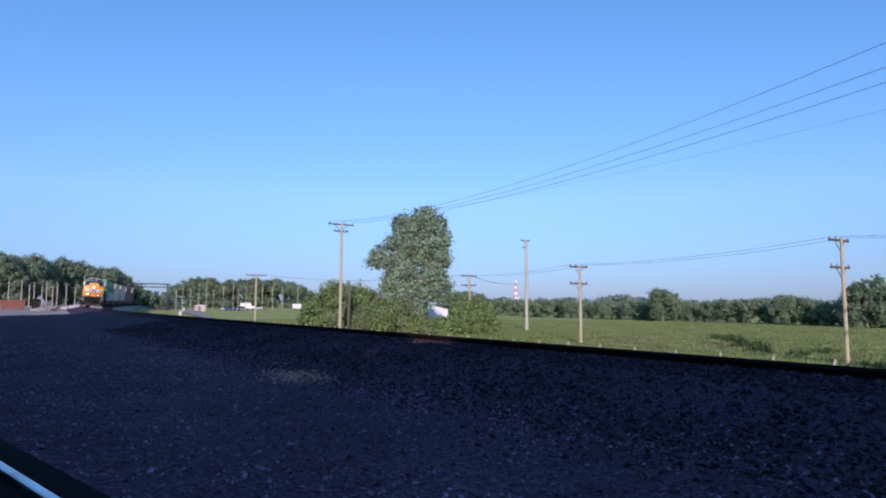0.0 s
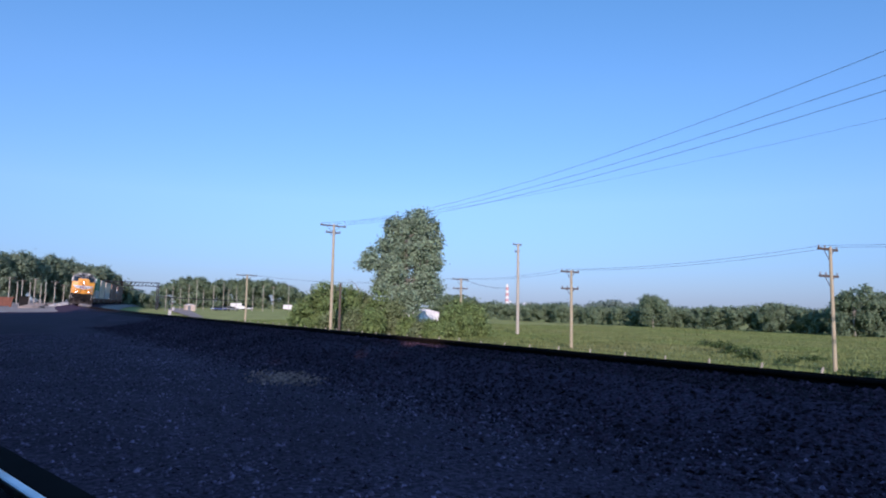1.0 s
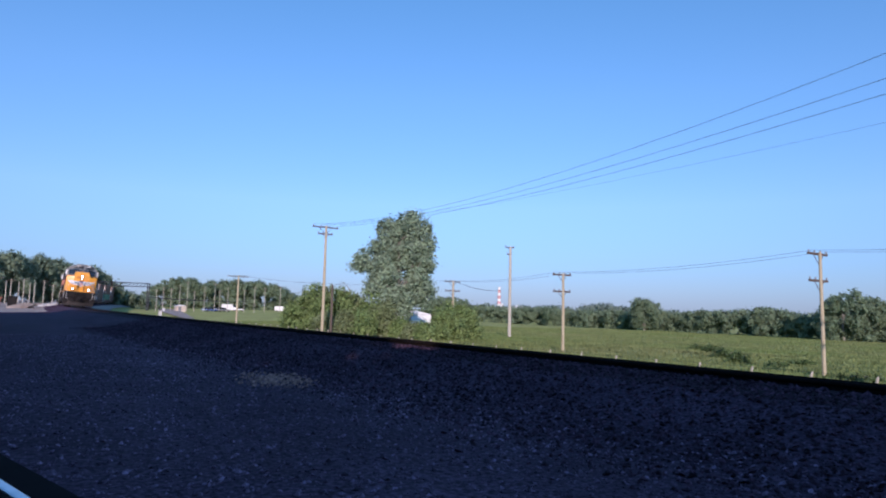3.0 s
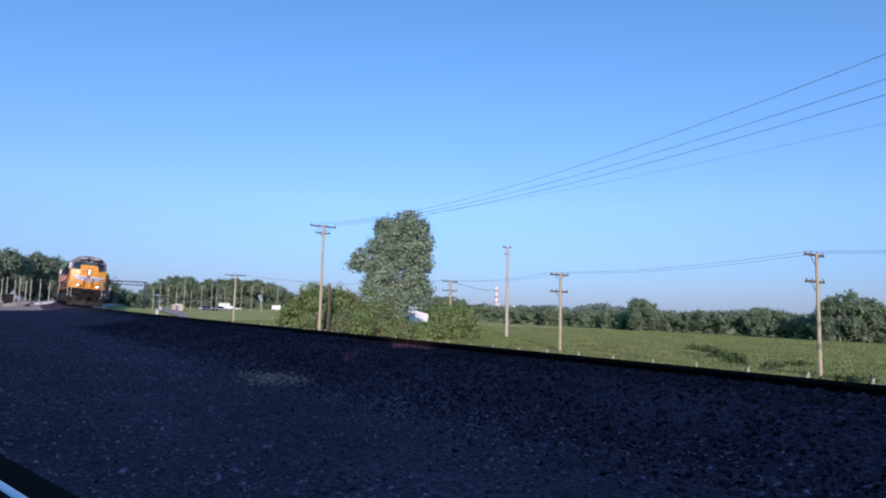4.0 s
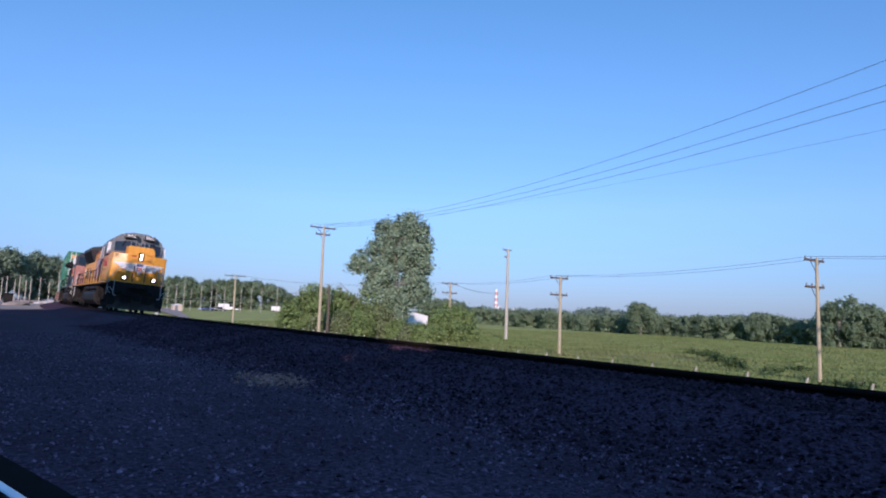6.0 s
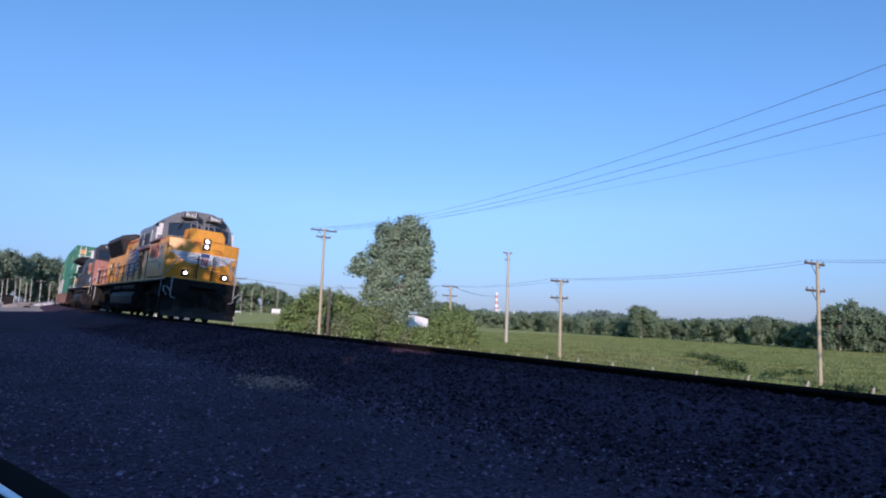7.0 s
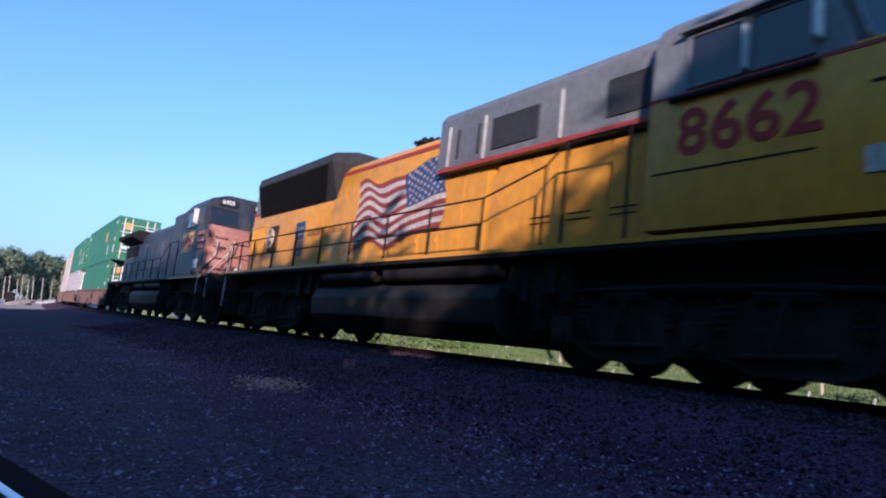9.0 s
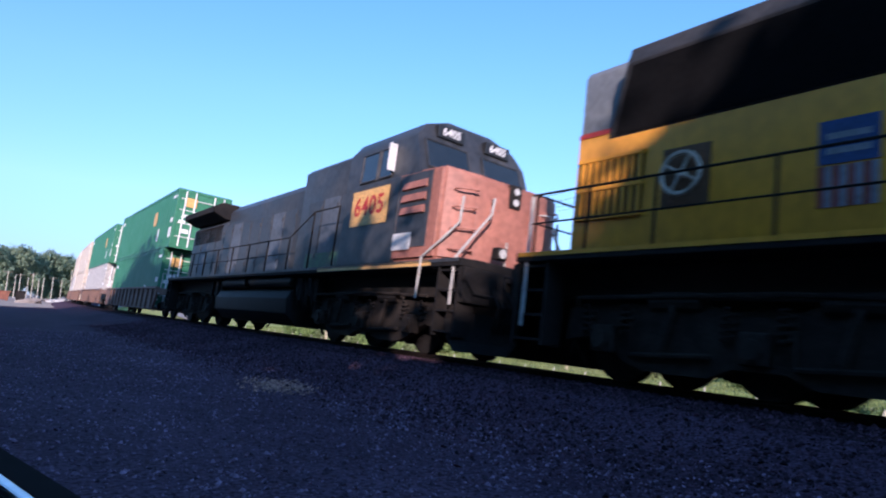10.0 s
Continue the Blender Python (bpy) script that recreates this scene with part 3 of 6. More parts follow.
def loco_underframe(th, half, tank, sill_mat):
    bm = bmesh.new()
    box(bm, -1.55, 1.55, -half + 0.7, half - 0.7, 1.58, 1.72, 0.015)
    part("running_board", bm, M_BLACK, th)
    for s in (-1, 1):
        bm = bmesh.new()
        box(bm, *sorted((s * 1.552, s * 1.562)), -half + 0.75, half - 0.75, 1.655, 1.715)
        part("sill_stripe", bm, sill_mat, th)
    bm = bmesh.new()
    box(bm, -1.0, 1.0, -half + 0.75, half - 0.75, 1.1, 1.575, 0.02)
    for e in (-1, 1):
        box(bm, -1.5, 1.5, *sorted((e * (half - 0.62), e * (half - 0.78))), 0.95, 1.57, 0.02)
    part("underframe", bm, M_BLACK, th)
    y0, y1 = tank
    bm = bmesh.new()
    out = [(-1.0, 1.28), (-1.38, 1.16), (-1.5, 0.95), (-1.46, 0.55), (-1.15, 0.27), (1.15, 0.27), (1.46, 0.55), (1.5, 0.95), (1.38, 1.16), (1.0, 1.28)]
    prism(bm, out, y0, y1, "y", bevel=0.03)
    part("fuel_tank", bm, M_TANK, th, "dull black fuel tank with curved side", smooth=True)
    for s in (-1, 1):
        for a, b in ((y0 + 0.1, y0 + (y1 - y0) * 0.55), (y0 + (y1 - y0) * 0.6, y1 - 0.2)):
            bm = bmesh.new()
            tube(bm, [(s * 1.28, a, 1.43), (s * 1.28, a + 0.06, 1.43), (s * 1.28, b - 0.06, 1.43), (s * 1.28, b, 1.43)], [0.09, 0.15, 0.15, 0.09], 14)
            part("air_reservoir", bm, M_TANK, th, smooth=True)
        bm = bmesh.new()
        for k in range(5):
            y = y0 - 0.2 - 0.28 * k
            box(bm, *sorted((s * 1.1, s * (1.3 + 0.06 * (k % 2)))), y - 0.09, y + 0.09, 1.05 - 0.12 * (k % 3), 1.5)
            tube(bm, [(s * 1.34, y, 1.5), (s * 1.38, y + 0.05, 1.1), (s * 1.3, y + 0.1, 0.7)], 0.025, 6)
        for k in range(4):
            y = y1 + 0.25 + 0.3 * k
            box(bm, *sorted((s * 1.1, s * (1.28 + 0.08 * (k % 2)))), y - 0.1, y + 0.1, 1.1 - 0.1 * (k % 2), 1.52)
        pieces("valve_box", bm, M_BLACK, th)


def ditch_light(th, x, y, z):
    bm = bmesh.new()
    box(bm, x - 0.14, x + 0.14, y, y + 0.2, z - 0.14, z + 0.14, 0.03)
    ob = part("ditch_light", bm, M_BLACK, th)
    bm = bmesh.new()
    tube(bm, [(x, y - 0.012, z), (x, y + 0.02, z)], 0.07, 16)
    part("lens", bm, M_LAMP, ob, "lit round lamp lens")


def headlight(th, x, y, z0, z1, mat=None):
    bm = bmesh.new()
    box(bm, x - 0.15, x + 0.15, y, y + 0.14, z0, z1, 0.04)
    ob = part("headlight", bm, M_BLACK, th)
    for z in (z0 + (z1 - z0) * 0.27, z0 + (z1 - z0) * 0.73):
        bm = bmesh.new()
        tube(bm, [(x, y - 0.012, z), (x, y + 0.02, z)], 0.07, 16)
        part("lens", bm, mat or M_LAMP, ob)


M_PILOT = material("dusty_pilot", (0.05, 0.042, 0.038), 0.85, 0, (0.11, 0.09, 0.075), 2.2, 0.7, 0.3, 18, spec=0.2)
M_TANK = material("tank_paint", (0.015, 0.0145, 0.0145), 0.62, 0, (0.035, 0.03, 0.026), 1.3, 0.6, 0.2, 20, spec=0.22)
M_LAMP_OFF = material("lamp_glass", (0.6, 0.6, 0.58), 0.15, 0, scale=3)
M_SILVER = material("silver_paint", (0.5, 0.49, 0.47), 0.45, 0.1, (0.36, 0.35, 0.33), 2, 0.5)
M_SKYBLUE = material("light_blue_paint", (0.34, 0.44, 0.6), 0.45, 0, (0.28, 0.36, 0.5), 2, 0.5)


M_FLAG_WHITE = material("faded_white_decal", (0.66, 0.6, 0.53), 0.6, 0, (0.45, 0.39, 0.33), 1.4, 0.7)
M_FLAG_RED = material("faded_red_decal", (0.32, 0.055, 0.04), 0.6, 0, (0.22, 0.05, 0.035), 1.4, 0.7)


def flag_on_side(th, x, y0, y1, z0, z1):
    """A painted flag in waves: thirteen stripes, a blue field and its stars. y0 is the hoist."""
    def wave(u, v):
        # u from the hoist to the fly, v from top to bottom
        dz = 0.14 * math.sin(u * 8.2 + 0.6) * (0.35 + 0.65 * u) + 0.10 * math.sin(u * 15 + v * 3) * u - 0.34 * u + 0.1 * u * u
        dy = 0.08 * math.sin(v * 7 + u * 3)
        return (x, y0 + (y1 - y0) * u + dy, z1 + (z0 + 0.3 - z1) * v + dz)
    n = 44
    ob = None
    for mat, name, odd in ((M_FLAG_RED, "red_stripes", 0), (M_FLAG_WHITE, "white_stripes", 1)):
        bm = bmesh.new()
        for k in range(13):
            if k % 2 != odd:
                continue
            top = [bm.verts.new(wave(i / n, k / 13)) for i in range(n + 1)]
            low = [bm.verts.new(wave(i / n, (k + 1) / 13)) for i in range(n + 1)]
            for i in range(n):
                bm.faces.new((top[i], low[i], low[i + 1], top[i + 1]))
        bmesh.ops.recalc_face_normals(bm, faces=bm.faces)
        part(name, bm, mat, th, "painted wavy flag stripes")
    bm = bmesh.new()
    m = 18
    grid = [[bm.verts.new((x - 0.004,) + wave(0.4 * i / m, 7 / 13 * j / m)[1:]) for i in range(m + 1)] for j in range(m + 1)]
    for j in range(m):
        for i in range(m):
            bm.faces.new((grid[j][i], grid[j + 1][i], grid[j + 1][i + 1], grid[j][i + 1]))
    field = part("flag_field", bm, M_BLUE, th, "dark blue painted flag field with white stars")
    bm = bmesh.new()
    for j in range(9):
        for i in range(6 - j % 2):
            c = Vector(wave(0.4 * (i + 0.6 + 0.5 * (j % 2)) / 6.3, 7 / 13 * (j + 0.7) / 9.4)) + Vector((-0.008, 0, 0))
            pts = []
            for k in range(10):
                a, r = math.pi / 2 + k * math.pi / 5, (0.055, 0.023)[k % 2]
                pts.append(bm.verts.new(c + Vector((0, r * math.cos(a), r * math.sin(a)))))
            bm.faces.new(pts)
    pieces("star", bm, M_FLAG_WHITE, field)


def yellow_locomotive():
    L = 21.8
    h = L / 2
    Y = lambda d: d - h
    th = thing("locomotive", "yellow and grey diesel freight locomotive leading the train", "locomotive", "train")
    loco_underframe(th, h, (Y(7.7), Y(14.3)), M_YELLOW)
    loco_truck(th, Y(4.4), 2.05)
    loco_truck(th, Y(17.5), 2.05)
    couplers_and_steps(th, h, M_BLACK)
    plow(th, h, -1, M_PILOT, M_SILVER)
    plow(th, h, 1, M_BLACK, M_BLACK)
    # anticlimber and front sill
    bm = bmesh.new()
    prism(bm, [(-1.5, Y(0.95)), (-1.2, Y(0.72)), (1.2, Y(0.72)), (1.5, Y(0.95)), (1.5, Y(1.5)), (-1.5, Y(1.5))], 1.6, 1.78, "z", bevel=0.02)
    part("front_sill", bm, M_YELLOW, th)
    # lower cab and nose: side walls up to the sill, faceted front
    bm = bmesh.new()
    plan = [(-1.54, Y(5.0)), (-1.54, Y(1.45)), (-1.5, Y(1.36)), (-0.76, Y(1.1)), (0.76, Y(1.1)), (1.5, Y(1.36)), (1.54, Y(1.45)), (1.54, Y(5.0))]
    prism(bm, plan, 1.78, 3.47, "z", bevel=0.02)
    part("cab_wall", bm, M_YELLOW, th, "yellow cab side and nose with dirt streaks", smooth=True)
    bm = bmesh.new()
    v0 = [(-0.76, 3.46), (0.76, 3.46), (0.76, 3.76), (0.62, 3.98), (-0.7, 3.98), (-0.76, 3.92)]
    a = [bm.verts.new((x, Y(1.105) + (z - 3.46) * 0.16, z)) for x, z in v0]
    b = [bm.verts.new((x, Y(2.15), min(z + 0.02, 4.0))) for x, z in v0]
    fs = [bm.faces.new(a), bm.faces.new(b[::-1])] + [bm.faces.new((a[i], b[i], b[(i + 1) % 6], a[(i + 1) % 6])) for i in range(6)]
    bmesh.ops.recalc_face_normals(bm, faces=bm.faces)
    bmesh.ops.bevel(bm, geom=bm.edges[:], offset=0.015, segments=2, affect="EDGES")
    part("nose_hump", bm, M_YELLOW, th, smooth=True)
    # sloping nose shelf to the windscreen
    bm = bmesh.new()
    prism(bm, [(Y(1.5), 3.46), (Y(2.7), 3.46), (Y(2.7), 3.56), (Y(2.3), 3.56)], -1.46, 1.46, "x", bevel=0.01)
    part("nose_deck", bm, M_YELLOW, th)
    # upper cab: grey, leaning windscreen, rounded roof
    sec = [(-1.5, 3.47), (-1.48, 4.24), (-1.38, 4.5), (-1.05, 4.76), (-0.45, 4.92), (0.45, 4.92), (1.05, 4.76), (1.38, 4.5), (1.48, 4.24), (1.5, 3.47)]
    bm = bmesh.new()
    a = [bm.verts.new((x, Y(1.9) + (z - 3.47) * 0.3 + 0.75 * abs(x / 1.5) ** 1.4, z)) for x, z in sec]
    b = [bm.verts.new((x, Y(5.0), z)) for x, z in sec]
    n = len(sec)
    bm.faces.new(a)
    bm.faces.new(b[::-1])
    for i in range(n):
        bm.faces.new((a[i], b[i], b[(i + 1) % n], a[(i + 1) % n]))
    bmesh.ops.recalc_face_normals(bm, faces=bm.faces)
    part("cab_roof", bm, M_GREY, th, "grey upper cab and curved roof", smooth=True)

    def front_y(x, z):
        return Y(1.9) + (z - 3.47) * 0.3 + 0.75 * abs(x / 1.5) ** 1.4 - 0.012
    for s in (-1, 1):
        xs = (-1.36, -0.24) if s < 0 else (0.24, 1.36)
        xa, xb = xs
        za, zb, zc = 3.64, 4.26, 4.42
        ql = [(xa, front_y(xa, za), za), (xb, front_y(xb, za), za), (xb, front_y(xb, zc), zc), (xa, front_y(xa, zb if s < 0 else zc), zb if s < 0 else zc)]
        if s > 0:
            ql[2] = (xb, front_y(xb, zb), zb)
        window_pane("windscreen", th, ql, M_GREY, 0.06)
        xm = s * 0.3
        window_pane("windscreen", th, [(xm - 0.22, front_y(xm, 4.02), 4.02), (xm + 0.22, front_y(xm, 4.02), 4.02), (xm + 0.22, front_y(xm, 4.3), 4.3), (xm - 0.22, front_y(xm, 4.3), 4.3)], M_GREY, 0.05)
        bm = bmesh.new()
        tube(bm, [(s * 0.75, front_y(0.75, 4.5) - 0.05, 4.5), (s * 1.0, front_y(1.0, 4.0) - 0.06, 4.0)], 0.018, 6)
        part("wiper", bm, M_BLACK, th)
        # number board
        bm = bmesh.new()
        box(bm, *sorted((s * 0.2, s * 0.88)), Y(2.34), Y(2.75), 4.56, 4.82, 0.02)
        nb = part("number_board", bm, M_GREY, th, "grey number board housing with white digits")
        bm = bmesh.new()
        box(bm, *sorted((s * 0.24, s * 0.84)), Y(2.328), Y(2.345), 4.59, 4.79)
        part("board_face", bm, M_NUMBER, nb)
        lettering("digits", "8662", 0.24, Matrix.Translation((s * 0.54, Y(2.322), 4.69)) @ FRONT, nb, M_WHITE)
        # side windows with their dark opening, shade and mirror
        xo = s * 1.5
        order = 1 if s < 0 else -1
        for ya, yb in ((Y(3.05), Y(3.72)), (Y(3.8), Y(4.5))):
            c = [(xo, yb, 3.54), (xo, ya, 3.54), (xo * 0.988, ya, 4.22), (xo * 0.988, yb, 4.22)]
            window_pane("side_window", th, c if s < 0 else c[::-1], M_GREY, 0.05)
        bm = bmesh.new()
        box(bm, *sorted((s * 1.5, s * 1.68)), Y(2.95), Y(3.0), 3.66, 4.2, 0.015)
        part("mirror", bm, M_WHITE, th, "white wind deflector beside the cab window")
        bm = bmesh.new()
        box(bm, *sorted((s * 1.5, s * 1.6)), Y(3.74), Y(3.78), 3.56, 4.1, 0.01)
        part("window_post", bm, M_WHITE, th)
        bm = bmesh.new()
        box(bm, *sorted((s * 1.48, s * 1.6)), Y(2.9), Y(4.6), 4.26, 4.3, 0.01)
        part("rain_gutter", bm, M_GREY, th)
        bm = bmesh.new()
        box(bm, *sorted((s * 1.535, s * 1.62)), Y(2.95), Y(4.7), 3.38, 3.43, 0.01)
        part("armrest", bm, M_BLACK, th)
        bm = bmesh.new()
        box(bm, *sorted((s * 1.535, s * 1.548)), Y(1.95), Y(5.0), 3.44, 3.485)
        part("red_stripe", bm, M_RED, th)
        lettering("cab_number", "8662", 0.8, Matrix.Translation((s * 1.548, Y(3.75), 2.93)) @ (NEAR_SIDE if s < 0 else FAR_SIDE), th, M_REDNUM, "red painted road number", 1.05)
        bm = bmesh.new()
        box(bm, *sorted((s * 1.535, s * 1.55)), Y(3.0), Y(4.9), 2.48, 2.5)
        box(bm, *sorted((s * 1.535, s * 1.55)), Y(2.05), Y(2.5), 3.05, 3.08)
        pieces("seam", bm, M_BLACK, th)
        bm = bmesh.new()
        box(bm, *sorted((s * 1.535, s * 1.56)), Y(2.3), Y(2.55), 2.15, 2.42, 0.01)
        part("data_plate", bm, M_BEIGE, th)
    headlight(th, 0, Y(1.05), 3.1, 3.6)
    for x in (-0.82, 0.82):
        ditch_light(th, x, Y(0.66), 1.98)
    # painted wings on the nose: plain bars in white and blue
    for s in (-1, 1):
        bm = bmesh.new()
        for k in range(5):
            z = 2.86 - 0.1 * k
            box(bm, *sorted((s * 0.16, s * 0.735)), Y(1.088), Y(1.096), z, z + 0.055)
        pieces("painted_wing", bm, M_WHITE, th, "white and blue painted wing bars")
        bm = bmesh.new()
        for k in range(4):
            z = 2.915 - 0.1 * k
            x1 = 0.735
            box(bm, *sorted((s * 0.16, s * x1)), Y(1.09), Y(1.097), z - 0.1, z - 0.055)
        pieces("painted_wing", bm, M_SKYBLUE, th)
        bm = bmesh.new()
        for k in range(4):
            z = 2.92 - 0.1 * k
            x0, x1 = 0.75, 1.42 - 0.14 * k
            f = lambda x: Y(1.1) + (x - 0.76) * (0.26 / 0.74) - 0.01
            vs = [bm.verts.new((s * a, f(a), b)) for a, b in ((x0, z - 0.06), (x1 - 0.06, z - 0.06), (x1, z + 0.0), (x0, z + 0.0))]
            bm.faces.new(vs if s > 0 else vs[::-1])
        pieces("painted_wing", bm, M_WHITE, th)
        bm = bmesh.new()
        for k in range(4):
            z = 2.86 - 0.1 * k
            x0, x1 = 0.75, 1.36 - 0.14 * k
            vs = [bm.verts.new((s * a, f(a), b)) for a, b in ((x0, z - 0.04), (x1 - 0.04, z - 0.04), (x1, z + 0.0), (x0, z + 0.0))]
            bm.faces.new(vs if s > 0 else vs[::-1])
        pieces("painted_wing", bm, M_SKYBLUE, th)
    bm = bmesh.new()
    prism(bm, [(-0.2, 2.95), (-0.2, 2.45), (0, 2.3), (0.2, 2.45), (0.2, 2.95)], Y(1.078), Y(1.09), "y")
    sh = part("painted_shield", bm, M_WHITE, th, "painted shield in white, blue and red")
    bm = bmesh.new()
    box(bm, -0.19, 0.19, Y(1.072), Y(1.079), 2.76, 2.93)
    part("shield_top", bm, M_BLUE, sh)
    bm = bmesh.new()
    for k in range(3):
        box(bm, -0.13 + 0.1 * k, -0.07 + 0.1 * k, Y(1.072), Y(1.079), 2.42, 2.74)
    pieces("shield_bar", bm, M_RED, sh)
    # nose door and grab irons
    bm = bmesh.new()
    for x in (-0.36, 0.36):
        box(bm, x - 0.012, x + 0.012, Y(1.084), Y(1.1), 1.85, 2.25)
    pieces("door_seam", bm, M_BLACK, th)
    bm = bmesh.new()
    for z in (3.16, 3.52):
        tube(bm, [(0.26, Y(1.14), z), (0.26, Y(1.0), z), (0.62, Y(1.0), z), (0.62, Y(1.14), z)], 0.016, 6)
    for z in (2.2, 3.05):
        tube(bm, [(0.4, Y(1.1), z), (0.4, Y(1.0), z), (0.7, Y(1.0), z), (0.7, Y(1.1), z)], 0.016, 6)
    pieces("grab_iron", bm, M_YELLOW, th)
    bm = bmesh.new()
    for k in range(3):
        box(bm, -0.52 + 0.09 * k, -0.46 + 0.09 * k, Y(1.08), Y(1.12), 3.3, 3.42)
    pieces("nose_mark", bm, M_RED, th)
    # long hood
    def hood(name, d0, d1, half, z0, z1, mat, round_=0.16, label="", cham=0.22):
        bm = bmesh.new()
        out = [(-half, z0), (-half, z1 - cham), (-half + cham * 0.45, z1 - cham * 0.28), (-half + cham * 1.3, z1), (half - cham * 1.3, z1), (half - cham * 0.45, z1 - cham * 0.28), (half, z1 - cham), (half, z0)]
        prism(bm, out, Y(d0), Y(d1), "y", bevel=0.015)
        return part(name, bm, mat, th, label, smooth=True)
    hood("electrical_cabinet", 5.0, 8.6, 1.0, 1.72, 3.42, M_YELLOW)
    hood("brake_hood", 5.05, 10.15, 1.16, 3.42, 4.7, M_GREY, label="grey raised hood behind the cab")
    hood("engine_hood", 8.6, 14.9, 0.98, 1.72, 4.42, M_YELLOW, label="yellow engine hood with grimy doors", cham=0.3)
    hood("radiator_base", 14.9, 20.55, 0.98, 1.72, 3.62, M_YELLOW, cham=0.02)
    hood("rear_hood", 19.0, 20.53, 0.975, 3.6, 4.76, M_GREY, label="grey upper rear hood", cham=0.14)
    for s in (-1, 1):
        bm = bmesh.new()
        box(bm, *sorted((s * 0.97, s * 0.99)), Y(19.5), Y(20.55), 3.6, 3.68)
        part("red_stripe", bm, M_RED, th)
    # flared radiator wings
    bm = bmesh.new()
    out = [(-0.98, 3.5), (-1.42, 4.36), (-1.36, 4.6), (-0.7, 4.78), (0.7, 4.78), (1.36, 4.6), (1.42, 4.36), (0.98, 3.5)]
    ends = [(Y(14.7 - 0.35 * min(1, (z - 3.5) / 0.86)), Y(20.0 - 0.62 * min(1, (z - 3.5) / 0.86))) for x, z in out]
    fa = [bm.verts.new((x, e[0], z)) for (x, z), e in zip(out, ends)]
    fb = [bm.verts.new((x, e[1], z)) for (x, z), e in zip(out, ends)]
    bm.faces.new(fa)
    bm.faces.new(fb[::-1])
    for i in range(8):
        bm.faces.new((fa[i], fb[i], fb[(i + 1) % 8], fa[(i + 1) % 8]))
    bmesh.ops.recalc_face_normals(bm, faces=bm.faces)
    bmesh.ops.bevel(bm, geom=bm.edges[:], offset=0.02, segments=2, affect="EDGES", profile=0.6)
    rad = part("radiator", bm, M_GREY_DARK, th, "flared grey radiator section with black grilles")
    for s in (-1, 1):
        bm = bmesh.new()
        vs = [bm.verts.new((s * (1.0 + 0.4 * t) + s * 0.008, y, 3.53 + 0.79 * t)) for t, y in ((0, Y(15.3)), (0, Y(19.85)), (1, Y(19.3)), (1, Y(14.6)))]
        bm.faces.new(vs)
        part("grille", bm, M_SCREEN, rad, "black radiator grille")
    # hood doors, latches and stripes on both sides
    for s in (-1, 1):
        for i in range(9):
            d = 8.75 + 0.68 * i
            bm = bmesh.new()
            box(bm, *sorted((s * 0.978, s * 0.992)), Y(d), Y(d + 0.64), 1.85, 3.75, 0.006)
            dr = part("hood_door", bm, M_YELLOW, th)
            bm = bmesh.new()
            for z in (2.1, 3.5):
                box(bm, *sorted((s * 0.99, s * 1.015)), Y(d + 0.05), Y(d + 0.12), z, z + 0.1)
            pieces("latch", bm, M_YELLOW, dr)
        for i in range(4):
            d = 5.2 + 0.82 * i
            bm = bmesh.new()
            box(bm, *sorted((s * 0.998, s * 1.012)), Y(d), Y(d + 0.78), 1.85, 3.35, 0.006)
            part("cabinet_door", bm, M_YELLOW, th)
        bm = bmesh.new()
        for i in range(3):
            box(bm, *sorted((s * 1.01, s * 1.024)), Y(5.5 + i * 0.8), Y(5.95 + i * 0.8), 2.2, 2.22)
            box(bm, *sorted((s * 1.01, s * 1.024)), Y(5.5 + i * 0.8), Y(5.95 + i * 0.8), 2.3, 2.32)
        pieces("louvre", bm, M_BLACK, th)
        for a, b, z in ((5.05, 10.15, 3.42),):
            bm = bmesh.new()
            box(bm, *sorted((s * 1.155, s * 1.172)), Y(a), Y(b), z, z + 0.07)
            part("red_stripe", bm, M_RED, th)
        bm = bmesh.new()
        box(bm, *sorted((s * 0.93, s * 0.99)), Y(10.15), Y(14.9), 4.07, 4.16)
        part("red_stripe", bm, M_RED, th)
        bm = bmesh.new()
        for d, w in ((5.3, 0.7), (7.4, 1.15), (8.9, 0.06), (9.5, 0.06)):
            box(bm, *sorted((s * 1.155, s * 1.185)), Y(d), Y(d + w), 3.62, 4.2, 0.01)
        pieces("intake_grille", bm, M_GREY_DARK, th, "dark grey intake grille")
        bm = bmesh.new()
        for d in (6.9, 8.75, 9.8):
            tube(bm, [(s * 1.18, Y(d), 3.5), (s * 1.18, Y(d), 4.3)], 0.03, 6)
        pieces("drain_pipe", bm, M_SILVER, th)
        # rear shutters, hand brake wheel, shield
        bm = bmesh.new()
        for i in range(9):
            d = 19.33 + 0.13 * i
            box(bm, *sorted((s * 0.98, s * 1.02)), Y(d), Y(d + 0.055), 2.3, 3.2)
        for z in (2.28, 2.72, 3.18):
            box(bm, *sorted((s * 0.98, s * 1.03)), Y(19.3), Y(20.5), z, z + 0.05)
        pieces("shutter_slat", bm, M_YELLOW, th)
        # dark sheet behind the slats: the shade of the gaps as colour
        bm = bmesh.new()
        box(bm, *sorted((s * 0.98, s * 0.988)), Y(19.3), Y(20.5), 2.28, 3.2)
        part("shutter_recess", bm, M_SLAT_SHADE, th)
        bm = bmesh.new()
        pts = [(s * 1.1, Y(18.65) + 0.28 * math.cos(a * math.pi / 10), 2.75 + 0.28 * math.sin(a * math.pi / 10)) for a in range(21)]
        tube(bm, pts, 0.03, 6)
